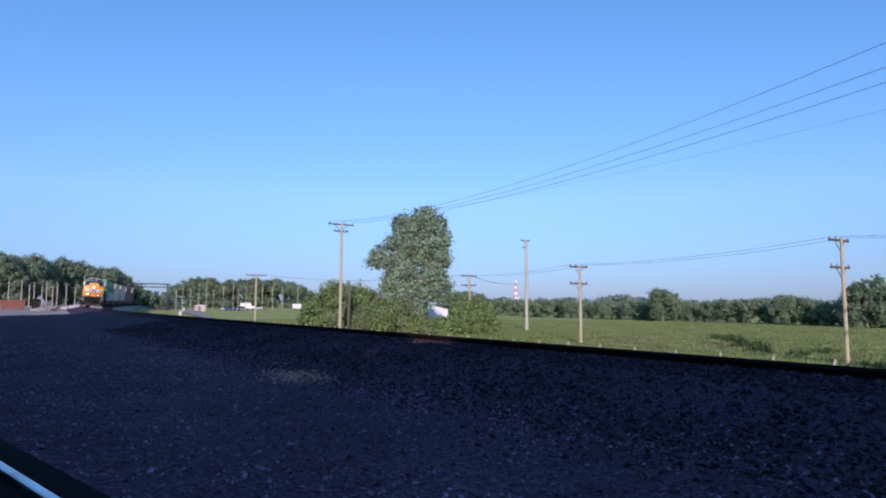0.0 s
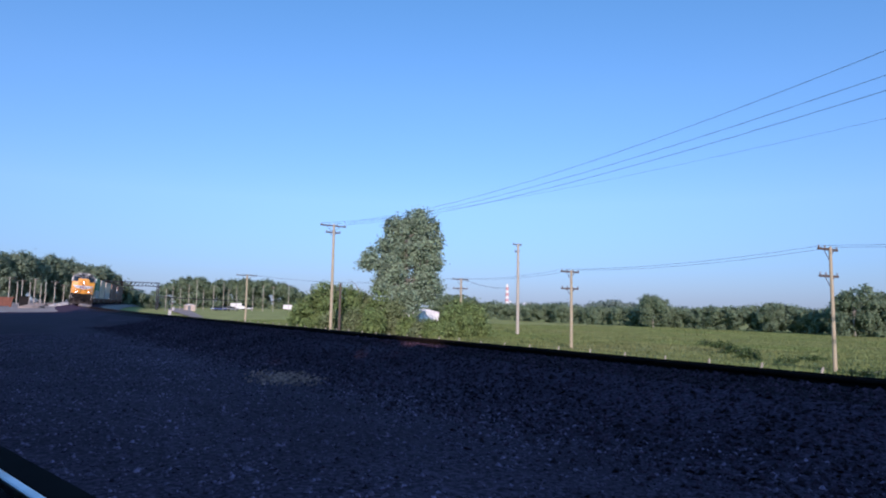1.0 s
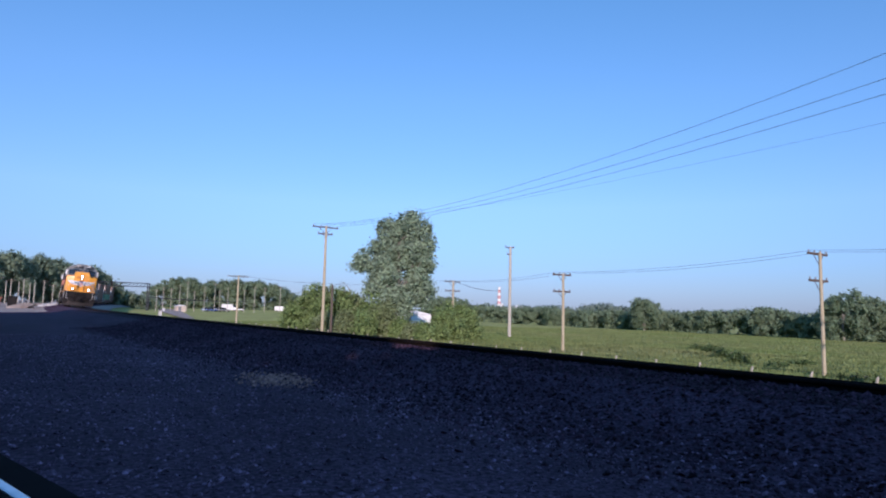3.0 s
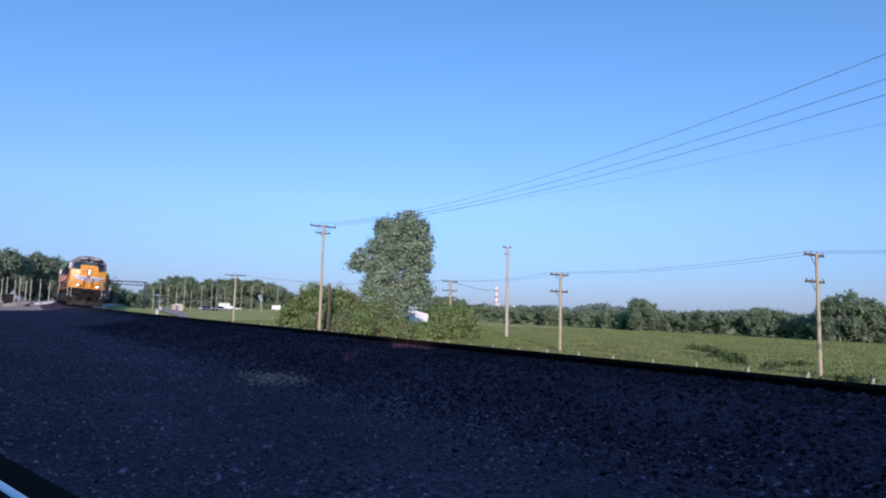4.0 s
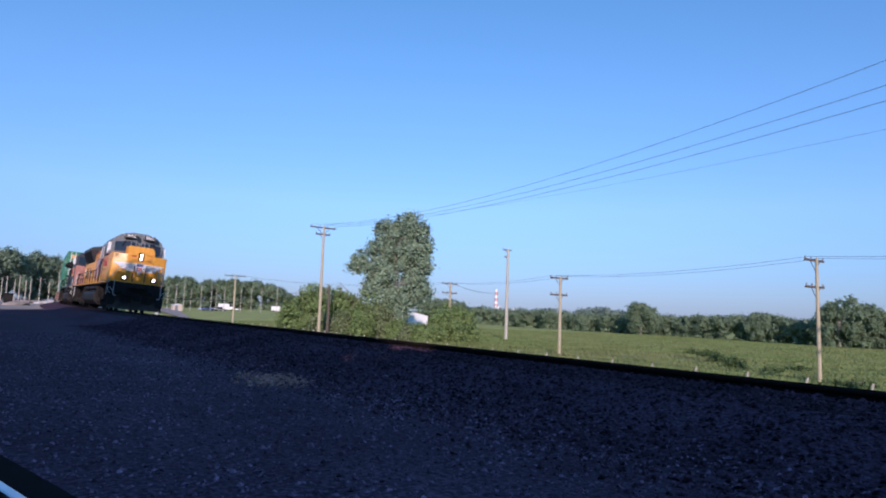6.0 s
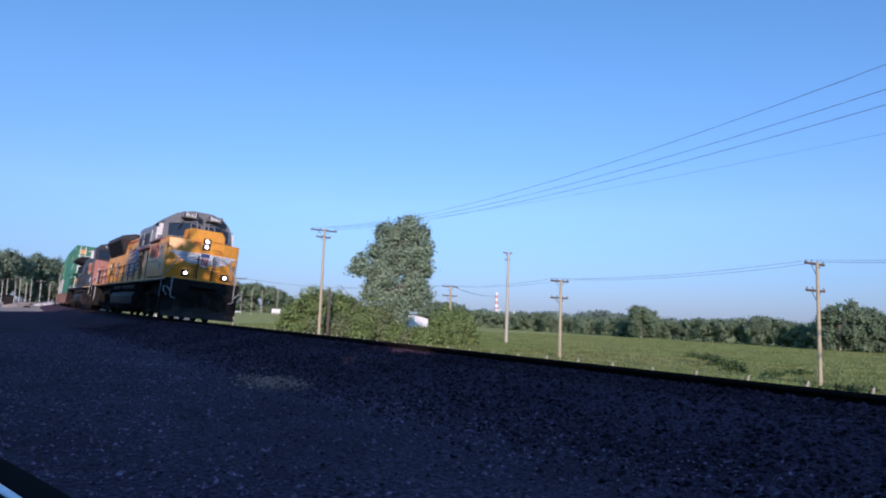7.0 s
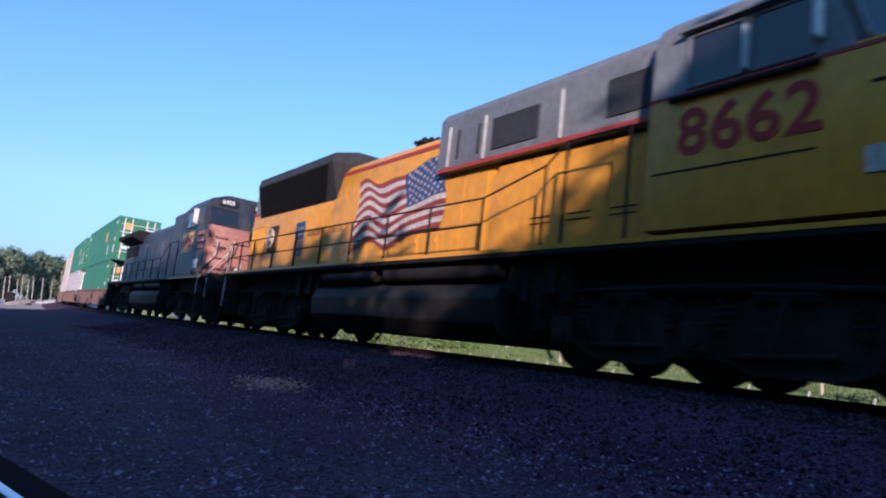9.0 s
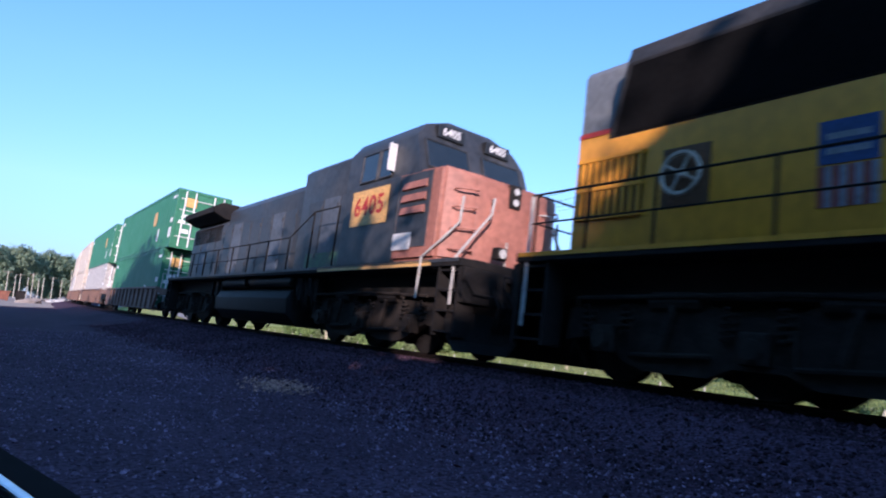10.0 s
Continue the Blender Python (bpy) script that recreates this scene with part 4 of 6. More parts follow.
        for a in range(4):
            w = a * math.pi / 2 + 0.5
            tube(bm, [(s * 1.1, Y(18.65), 2.75), (s * 1.1, Y(18.65) + 0.28 * math.cos(w), 2.75 + 0.28 * math.sin(w))], 0.02, 6)
        tube(bm, [(s * 0.98, Y(18.65), 2.75), (s * 1.12, Y(18.65), 2.75)], 0.05, 8)
        part("hand_brake", bm, M_BEIGE, th, "pale hand brake wheel on the hood")
        bm = bmesh.new()
        box(bm, *sorted((s * 0.98, s * 0.99)), Y(18.3), Y(19.0), 2.35, 3.15)
        part("brake_recess", bm, M_RUST, th)
        bm = bmesh.new()
        box(bm, *sorted((s * 0.983, s * 0.99)), Y(16.42), Y(17.02), 2.6, 3.1)
        part("painted_shield", bm, M_BLUE, th)
        bm = bmesh.new()
        for k in range(4):
            box(bm, *sorted((s * 0.983, s * 0.992)), Y(16.43 + 0.15 * k), Y(16.5 + 0.15 * k), 2.12, 2.58)
        for z in (2.65, 2.82):
            box(bm, *sorted((s * 0.983, s * 0.995)), Y(16.5), Y(16.94), z + 0.06, z + 0.13)
        pieces("painted_bar", bm, M_FADED, th)
        bm = bmesh.new()
        for k in range(4):
            box(bm, *sorted((s * 0.983, s * 0.992)), Y(16.5 + 0.15 * k), Y(16.57 + 0.15 * k), 2.12, 2.58)
        pieces("painted_bar", bm, M_FLAG_RED, th)
        lettering("slogan", "BUILDING AMERICA", 0.26, Matrix.Translation((s * 0.99, Y(15.05), 2.72)) @ (NEAR_SIDE if s < 0 else FAR_SIDE), th, M_SLOGAN, "faded dark slogan lettering", 1.0)
    flag_on_side(th, -1.02, Y(10.0), Y(13.5), 2.05, 3.85)
    # roof details: horn, antenna dome, fans, exhaust
    bm = bmesh.new()
    for k in range(3):
        tube(bm, [(-0.72 + 0.17 * k, Y(11.75), 4.5 + 0.05 * k), (-0.72 + 0.17 * k, Y(11.5), 4.5 + 0.05 * k), (-0.72 + 0.17 * k, Y(11.35), 4.5 + 0.05 * k)], [0.03, 0.04, 0.075], 10)
    box(bm, -0.7, -0.45, Y(11.66), Y(11.74), 4.3, 4.52)
    box(bm, -0.78, -0.34, Y(11.68), Y(11.72), 4.46, 4.54)
    part("air_horn", bm, M_BLACK, th, "black cluster of air horn bells")
    bm = bmesh.new()
    box(bm, -0.4, 0.4, Y(8.6), Y(9.6), 4.68, 4.78, 0.05)
    part("exhaust_stack", bm, M_BLACK, th)
    for d in (15.9, 17.5, 19.1):
        bm = bmesh.new()
        tube(bm, [(0, Y(d), 4.76), (0, Y(d), 4.86)], 0.66, 24)
        part("roof_fan", bm, M_BLACK, th)
    bm = bmesh.new()
    tube(bm, [(0, Y(3.6), 4.9), (0, Y(3.6), 4.97), (0, Y(3.6), 5.0)], [0.22, 0.18, 0.05], 14)
    part("antenna", bm, M_GREY, th)
    # handrails
    for s in (-1, 1):
        x = s * 1.5
        railing("side_handrail", th, [(x, Y(d), 2.62) for d in (8.2, 9.7, 11.2, 12.7, 14.2, 15.7, 17.2, 18.7, 19.8, 20.9)], 1.7, M_BLACK, "black walkway handrail", mid=0.45)
        railing("side_handrail", th, [(x, Y(5.3), 3.25), (x, Y(6.4), 3.25), (x, Y(6.8), 2.95), (x, Y(8.2), 2.62)], 1.7, M_BLACK, "black walkway handrail")
        bm = bmesh.new()
        tube(bm, [(s * 1.56, Y(1.4), 0.9), (s * 1.57, Y(1.34), 1.75), (s * 1.52, Y(1.28), 1.86), (s * 1.16, Y(0.92), 2.5), (s * 1.02, Y(0.85), 2.66), (s * 0.6, Y(0.85), 2.84), (s * 0.32, Y(0.85), 2.84)], 0.025, 8)
        tube(bm, [(s * 1.3, Y(0.62), 1.8), (s * 1.3, Y(0.6), 0.98), (s * 1.25, Y(0.6), 0.9), (s * 1.1, Y(0.6), 0.88)], 0.024, 8)
        pieces("grab_rail", bm, M_CHROME, th, "pale painted step handrail")
        bm = bmesh.new()
        tube(bm, [(s * 1.5, Y(20.9), 0.62), (s * 1.5, Y(20.9), 2.6)], 0.03, 8)
        pieces("grab_rail", bm, M_CHROME, th)
        for xx in (0.32, 1.08, 1.3) if s > 0 else (0.32,):
            bm = bmesh.new()
            tube(bm, [(s * xx, Y(0.85), 1.74), (s * xx, Y(0.85), 2.72), (s * xx, Y(0.85), 2.78)], [0.035, 0.035, 0.045], 8)
            part("front_post", bm, M_GREY_DARK if xx < 1 else M_GREY, th)
    bm = bmesh.new()
    tube(bm, [(-0.62, Y(0.85), 2.62), (0.62, Y(0.85), 2.62)], 0.014, 6)
    tube(bm, [(-0.62, Y(0.85), 2.3), (0.62, Y(0.85), 2.3)], 0.014, 6)
    part("front_chain", bm, M_BLACK, th)
    railing("rear_handrail", th, [(x, Y(20.9), 2.65) for x in (-1.4, -0.5, 0.5, 1.4)], 1.7, M_BLACK, "black rear platform handrail", mid=0.45)
    return th, L


def dark_locomotive():
    L = 22.3
    h = L / 2
    Y = lambda d: d - h
    th = thing("locomotive", "worn dark grey diesel locomotive with faded red nose", "locomotive", "train")
    loco_underframe(th, h, (Y(8.2), Y(14.4)), M_DARKGREY)
    loco_truck(th, Y(4.5), 2.0)
    loco_truck(th, Y(17.9), 2.0)
    couplers_and_steps(th, h, M_BLACK)
    plow(th, h, -1, M_BLACK, M_BLACK)
    bm = bmesh.new()
    prism(bm, [(-1.5, Y(0.95)), (-1.2, Y(0.72)), (1.2, Y(0.72)), (1.5, Y(0.95)), (1.5, Y(1.6)), (-1.5, Y(1.6))], 1.55, 1.74, "z", bevel=0.02)
    part("front_sill", bm, M_BLACK, th)
    # red wrapped nose with a sloping top
    bm = bmesh.new()
    out = [(-1.5, Y(3.3)), (-1.5, Y(1.6)), (-0.95, Y(1.15)), (0.95, Y(1.15)), (1.5, Y(1.6)), (1.5, Y(3.3))]
    a = [bm.verts.new((x, y, 1.74)) for x, y in out]
    b = [bm.verts.new((x, y + (0.12 if i in (2, 3) else 0), z)) for i, ((x, y), z) in enumerate(zip(out, (3.62, 3.56, 3.45, 3.45, 3.56, 3.62)))]
    bm.faces.new(a[::-1])
    bm.faces.new(b)
    for i in range(6):
        bm.faces.new((a[i], a[(i + 1) % 6], b[(i + 1) % 6], b[i]))
    bmesh.ops.recalc_face_normals(bm, faces=bm.faces)
    bmesh.ops.bevel(bm, geom=bm.edges[:], offset=0.06, segments=3, affect="EDGES")
    part("nose", bm, M_PRIMER, th, "faded pinkish red nose", smooth=True)
    bm = bmesh.new()
    box(bm, -1.52, 1.52, Y(3.1), Y(5.5), 1.72, 3.55, 0.02)
    part("cab_wall", bm, M_DARKGREY, th, "worn dark grey cab side")
    sec = [(-1.5, 3.5), (-1.48, 4.38), (-1.22, 4.74), (-0.6, 4.97), (0.6, 4.97), (1.22, 4.74), (1.48, 4.38), (1.5, 3.5)]
    bm = bmesh.new()
    a = [bm.verts.new((x, Y(2.4) + (z - 3.5) * 0.4, z)) for x, z in sec]
    b = [bm.verts.new((x, Y(5.6), z)) for x, z in sec]
    n = len(sec)
    bm.faces.new(a)
    bm.faces.new(b[::-1])
    for i in range(n):
        bm.faces.new((a[i], b[i], b[(i + 1) % n], a[(i + 1) % n]))
    bmesh.ops.recalc_face_normals(bm, faces=bm.faces)
    part("cab_roof", bm, M_DARKGREY, th, smooth=True)
    fy = lambda z: Y(2.4) + (z - 3.5) * 0.4 - 0.01
    for s in (-1, 1):
        xa, xb = sorted((s * 0.2, s * 1.3))
        window_pane("windscreen", th, [(xa, fy(3.72), 3.72), (xb, fy(3.72), 3.72), (xb, fy(4.36), 4.36), (xa, fy(4.36), 4.36)], M_DARKGREY, 0.05)
        bm = bmesh.new()
        box(bm, *sorted((s * 0.3, s * 1.0)), Y(2.74), Y(3.2), 4.5, 4.78, 0.02)
        nb = part("number_board", bm, M_NUMBER, th, "black number board with white digits")
        lettering("digits", "6405", 0.24, Matrix.Translation((s * 0.65, Y(2.732), 4.64)) @ FRONT, nb, M_WHITE)
        for ya, yb in ((Y(3.55), Y(4.1)), (Y(4.18), Y(4.9))):
            c = [(s * 1.5, yb, 3.62), (s * 1.5, ya, 3.62), (s * 1.485, ya, 4.28), (s * 1.485, yb, 4.28)]
            window_pane("side_window", th, c if s < 0 else c[::-1], M_DARKGREY, 0.05)
        bm = bmesh.new()
        box(bm, *sorted((s * 1.5, s * 1.68)), Y(3.46), Y(3.5), 3.7, 4.3, 0.01)
        part("mirror", bm, M_WHITE, th)
        bm = bmesh.new()
        box(bm, *sorted((s * 1.525, s * 1.54)), Y(3.5), Y(5.1), 2.6, 3.42, 0.006)
        pn = part("number_panel", bm, M_YELLOW_PALE, th, "yellow panel with red road number")
        lettering("cab_number", "6405", 0.6, Matrix.Translation((s * 1.545, Y(4.3), 3.02)) @ (NEAR_SIDE if s < 0 else FAR_SIDE), pn, M_REDNUM, "red painted road number", 1.1)
        bm = bmesh.new()
        box(bm, *sorted((s * 1.52, s * 1.535)), Y(2.45), Y(3.1), 1.96, 2.3)
        part("data_plate", bm, M_WHITE, th)
        bm = bmesh.new()
        box(bm, *sorted((s * 1.55, s * 1.562)), Y(1.6), Y(6.4), 1.6, 1.7)
        part("sill_stripe", bm, M_YELLOW_PALE, th)
        bm = bmesh.new()
        box(bm, *sorted((s * 1.49, s * 1.512)), Y(1.95), Y(3.08), 2.0, 3.52, 0.006)
        part("side_panel", bm, M_DARKGREY, th)
        bm = bmesh.new()
        for k in range(3):
            prism(bm, [(s * 1.505, 2.66 + 0.26 * k), (s * 1.56, 2.68 + 0.26 * k), (s * 1.505, 2.86 + 0.26 * k)], Y(2.1), Y(2.95), "y")
        pieces("louvre", bm, M_PRIMER, th, "faded red side louvre")
        bm = bmesh.new()
        box(bm, *sorted((s * 1.05, s * 1.072)), Y(6.0), Y(8.4), 1.78, 2.22)
        part("graffiti", bm, M_GRAFFITI, th, "smeared green spray paint")
        # step rails
        bm = bmesh.new()
        tube(bm, [(s * 1.56, Y(1.95), 1.0), (s * 1.57, Y(1.9), 1.78), (s * 1.5, Y(1.5), 2.05), (s * 1.27, Y(1.24), 2.45), (s * 1.24, Y(1.25), 2.95)], 0.024, 8)
        tube(bm, [(s * 1.5, Y(0.95), 0.9), (s * 1.5, Y(0.95), 1.72), (s * 1.38, Y(0.93), 1.9), (s * 0.8, Y(0.92), 2.66), (s * 0.74, Y(0.95), 2.98), (s * 0.62, Y(1.16), 3.0)], 0.024, 8)
        tube(bm, [(s * 0.45, Y(0.82), 0.95), (s * 0.45, Y(0.82), 2.2)], 0.02, 8)
        pieces("grab_rail", bm, M_CHROME, th, "pale painted step handrail")
        # grab irons on the nose
        bm = bmesh.new()
        for z in (1.95, 2.35, 2.75, 3.1):
            tube(bm, [(s * 1.0, Y(1.2), z), (s * 1.02, Y(1.08), z), (s * 1.3, Y(1.32), z), (s * 1.32, Y(1.46), z)], 0.02, 6)
        pieces("grab_iron", bm, M_PRIMER, th)
        ditch_off(th, s * 0.62, Y(0.7), 1.95)
    headlight(th, 0, Y(1.2), 2.98, 3.46, M_LAMP_OFF)
    bm = bmesh.new()
    box(bm, 0.45, 0.9, Y(1.14), Y(1.2), 1.9, 3.1, 0.01)
    part("nose_door", bm, M_PRIMER, th)

    def hood(name, d0, d1, half, z0, z1, mat, label="", cham=0.2):
        bm = bmesh.new()
        out = [(-half, z0), (-half, z1 - cham), (-half + cham, z1), (half - cham, z1), (half, z1 - cham), (half, z0)]
        prism(bm, out, Y(d0), Y(d1), "y", bevel=0.015)
        return part(name, bm, mat, th, label, smooth=True)
    hood("blower_hood", 5.62, 9.2, 1.05, 1.72, 4.75, M_DARKGREY, cham=0.12)
    hood("engine_hood", 9.2, 16.2, 0.95, 1.72, 4.52, M_DARKGREY, "worn dark grey engine hood with pale patches", 0.3)
    hood("radiator_base", 16.2, 20.9, 0.95, 1.72, 4.05, M_DARKGREY)
    bm = bmesh.new()
    prism(bm, [(-1.0, 4.0), (-1.5, 4.2), (-1.52, 4.4), (-1.2, 4.62), (1.2, 4.62), (1.52, 4.4), (1.5, 4.2), (1.0, 4.0)], Y(16.6), Y(20.8), "y", bevel=0.02)
    part("radiator_wing", bm, M_BLACK, th, "broad black radiator wing")
    for s in (-1, 1):
        for i in range(15):
            d = 5.8 + 0.98 * i
            hx = 1.05 if d < 8.4 else 0.95
            if 8.3 < d < 9.25:
                continue
            bm = bmesh.new()
            box(bm, *sorted((s * (hx - 0.005), s * (hx + 0.014))), Y(d), Y(d + 0.9), 1.85, 3.7, 0.006)
            dr = part("hood_door", bm, M_DOOR if i % 4 == 1 else M_DARKGREY, th)
            bm = bmesh.new()
            for z in (2.1, 3.4):
                box(bm, *sorted((s * (hx + 0.012), s * (hx + 0.035))), Y(d + 0.05), Y(d + 0.13), z, z + 0.12)
            pieces("latch", bm, M_DARKGREY, dr)
        bm = bmesh.new()
        for k in range(9):
            box(bm, *sorted((s * 0.95, s * 0.985)), Y(16.9), Y(20.6), 3.2 + 0.07 * k, 3.24 + 0.07 * k)
        part("grille", bm, M_BLACK, th)
        railing("side_handrail", th, [(s * 1.5, Y(d), 2.62) for d in (8.6, 10.2, 11.8, 13.4, 15.0, 16.6, 18.2, 19.8, 21.2)], 1.7, M_BLACK, "black walkway handrail", mid=0.45)
        railing("side_handrail", th, [(s * 1.5, Y(5.8), 3.2), (s * 1.5, Y(7.2), 3.2), (s * 1.5, Y(8.6), 2.62)], 1.7, M_BLACK, "black walkway handrail")
    bm = bmesh.new()
    box(bm, -0.5, 0.5, Y(10), Y(11), 4.24, 4.42, 0.04)
    part("exhaust_stack", bm, M_BLACK, th)
    bm = bmesh.new()
    tube(bm, [(0.2, Y(12.4), 4.25), (0.2, Y(12.4), 4.45), (0.2, Y(12.2), 4.5)], [0.05, 0.05, 0.12], 8)
    part("air_horn", bm, M_SILVER, th)
    return th, L


def ditch_off(th, x, y, z):
    bm = bmesh.new()
    box(bm, x - 0.11, x + 0.11, y, y + 0.18, z - 0.11, z + 0.11, 0.02)
    ob = part("ditch_light", bm, M_BLACK, th)
    bm = bmesh.new()
    tube(bm, [(x, y - 0.012, z), (x, y + 0.02, z)], 0.085, 14)
    part("lens", bm, M_LAMP_OFF, ob)


M_SLOGAN = material("slogan_paint", (0.22, 0.10, 0.03), 0.6, 0, (0.45, 0.22, 0.04), 3, 0.7)
M_GRAFFITI = material("green_spray", (0.03, 0.04, 0.045), 0.55, 0, (0.09, 0.2, 0.09), 1.6, 0.9)
M_FADED = material("faded_shield_paint", (0.3, 0.3, 0.33), 0.6, 0, (0.18, 0.17, 0.17), 2, 0.7)
M_NUMBER = material("number_board_black", (0.02, 0.02, 0.02), 0.4, scale=3)
M_REDNUM = material("road_number_red", (0.5, 0.035, 0.02), 0.5, scale=2)
M_GREY_DARK = material("radiator_grey", (0.038, 0.038, 0.041), 0.7, 0, (0.022, 0.021, 0.021), 1.5, 0.6)
M_SCREEN = material("radiator_screen", (0.009, 0.009, 0.01), 0.9, 0, scale=2, spec=0.15)
# dark brown that paints the shade between the shutter slats
M_SLAT_SHADE = material("slat_gap_shade", (0.06, 0.03, 0.016), 0.85, 0, (0.035, 0.02, 0.012), 3, 0.7)
M_RUST = material("rusty_recess", (0.16, 0.08, 0.035), 0.8, 0, (0.09, 0.05, 0.025), 3, 0.7)
M_YELLOW_PALE = material("panel_yellow", (0.72, 0.42, 0.12), 0.5, 0, (0.6, 0.33, 0.1), 2, 0.5)
M_DOOR = material("pale_worn_door", (0.10, 0.115, 0.14), 0.55, 0, (0.055, 0.06, 0.07), 1.1, 0.7)


# ---- well cars and containers ----
def container(name, label, mat, length, height, group):
    """Corrugated steel box with corner posts, end doors and lock rods. Origin at the middle of its floor."""
    th = thing(name, label, "container", group)
    w, l = 1.27, length / 2
    bm = bmesh.new()
    n = int(length / 0.14)
    for s in (-1, 1):
        prev = None
        for i in range(n + 1):
            y = -l + 0.12 + (length - 0.24) * i / n
            x = s * (w - (0.03 if (i // 2) % 2 else 0.0))
            cur = (bm.verts.new((x, y, 0.15)), bm.verts.new((x, y, height - 0.1)))
            if prev:
                bm.faces.new((prev[0], cur[0], cur[1], prev[1]))
            prev = cur
    box(bm, -w + 0.04, w - 0.04, -l + 0.05, l - 0.05, height - 0.09, height - 0.03)
    box(bm, -w + 0.04, w - 0.04, -l + 0.04, -l + 0.08, 0.12, height - 0.05)
    box(bm, -w + 0.04, w - 0.04, l - 0.08, l - 0.04, 0.12, height - 0.05)
    bmesh.ops.recalc_face_normals(bm, faces=bm.faces)
    part("shell", bm, mat, th)
    bm = bmesh.new()
    for s in (-1, 1):
        for e in (-1, 1):
            box(bm, *sorted((s * (w + 0.01), s * (w - 0.13))), *sorted((e * l, e * (l - 0.16))), 0, height, 0.01)
        box(bm, *sorted((s * (w + 0.01), s * (w - 0.08))), -l + 0.1, l - 0.1, 0.0, 0.16)
        box(bm, *sorted((s * (w + 0.01), s * (w - 0.08))), -l + 0.1, l - 0.1, height - 0.12, height)
    for e in (-1, 1):
        box(bm, -w + 0.1, w - 0.1, *sorted((e * l, e * (l - 0.12))), 0.0, 0.16)
        box(bm, -w + 0.1, w - 0.1, *sorted((e * l, e * (l - 0.12))), height - 0.14, height)
    part("frame", bm, mat, th)
    bm = bmesh.new()
    for x in (-0.9, -0.45, 0.45, 0.9):
        tube(bm, [(x, -l - 0.02, 0.1), (x, -l - 0.02, height - 0.1)], 0.04, 6)
        box(bm, x - 0.16, x + 0.16, -l - 0.03, -l + 0.02, height * 0.42, height * 0.47)
    for z in (0.55, 1.2, 1.85, 2.4):
        box(bm, -1.1, 1.1, -l - 0.012, -l + 0.035, z, z + 0.035)
    pieces("lock_rod", bm, M_WHITE, th)
    bm = bmesh.new()
    for x, z, a, b in ((-0.75, 1.5, 0.4, 0.16), (0.7, 1.0, 0.5, 0.22), (0.7, 0.6, 0.4, 0.12), (-0.7, 0.75, 0.35, 0.2), (0.72, 2.1, 0.45, 0.14)):
        box(bm, x - a / 2, x + a / 2, -l - 0.008, -l + 0.03, z, z + b)
    for y, z, a, b in ((-l + 0.55, 0.5, 0.5, 0.5), (-l + 0.55, 1.25, 0.45, 0.22), (-l + 3.2, 0.45, 0.35, 0.65), (l - 0.7, 2.3, 0.7, 0.2), (-l + 0.6, 2.45, 0.7, 0.14)):
        for s in (-1, 1):
            box(bm, *sorted((s * (w - 0.02), s * (w + 0.006))), y - a / 2, y + a / 2, z, z + b)
    pieces("decal", bm, M_WHITE, th)
    if mat is M_GREEN:
        bm = bmesh.new()
        box(bm, -0.85, -0.35, -l - 0.016, -l + 0.02, height - 0.85, height - 0.4, 0.01)
        part("end_logo", bm, M_YELLOW_PALE, th, "plain painted emblem")
    return th


def logo_patch(th, y, z, w, hgt, mat):
    for s in (-1, 1):
        bm = bmesh.new()
        prism(bm, [(y - w / 2, z), (y - w * 0.3, z + hgt / 2), (y + w * 0.3, z + hgt / 2), (y + w / 2, z), (y + w * 0.3, z - hgt / 2), (y - w * 0.3, z - hgt / 2)], *sorted((s * 1.272, s * 1.284)), "x")
        part("logo", bm, mat, th, "plain painted emblem")


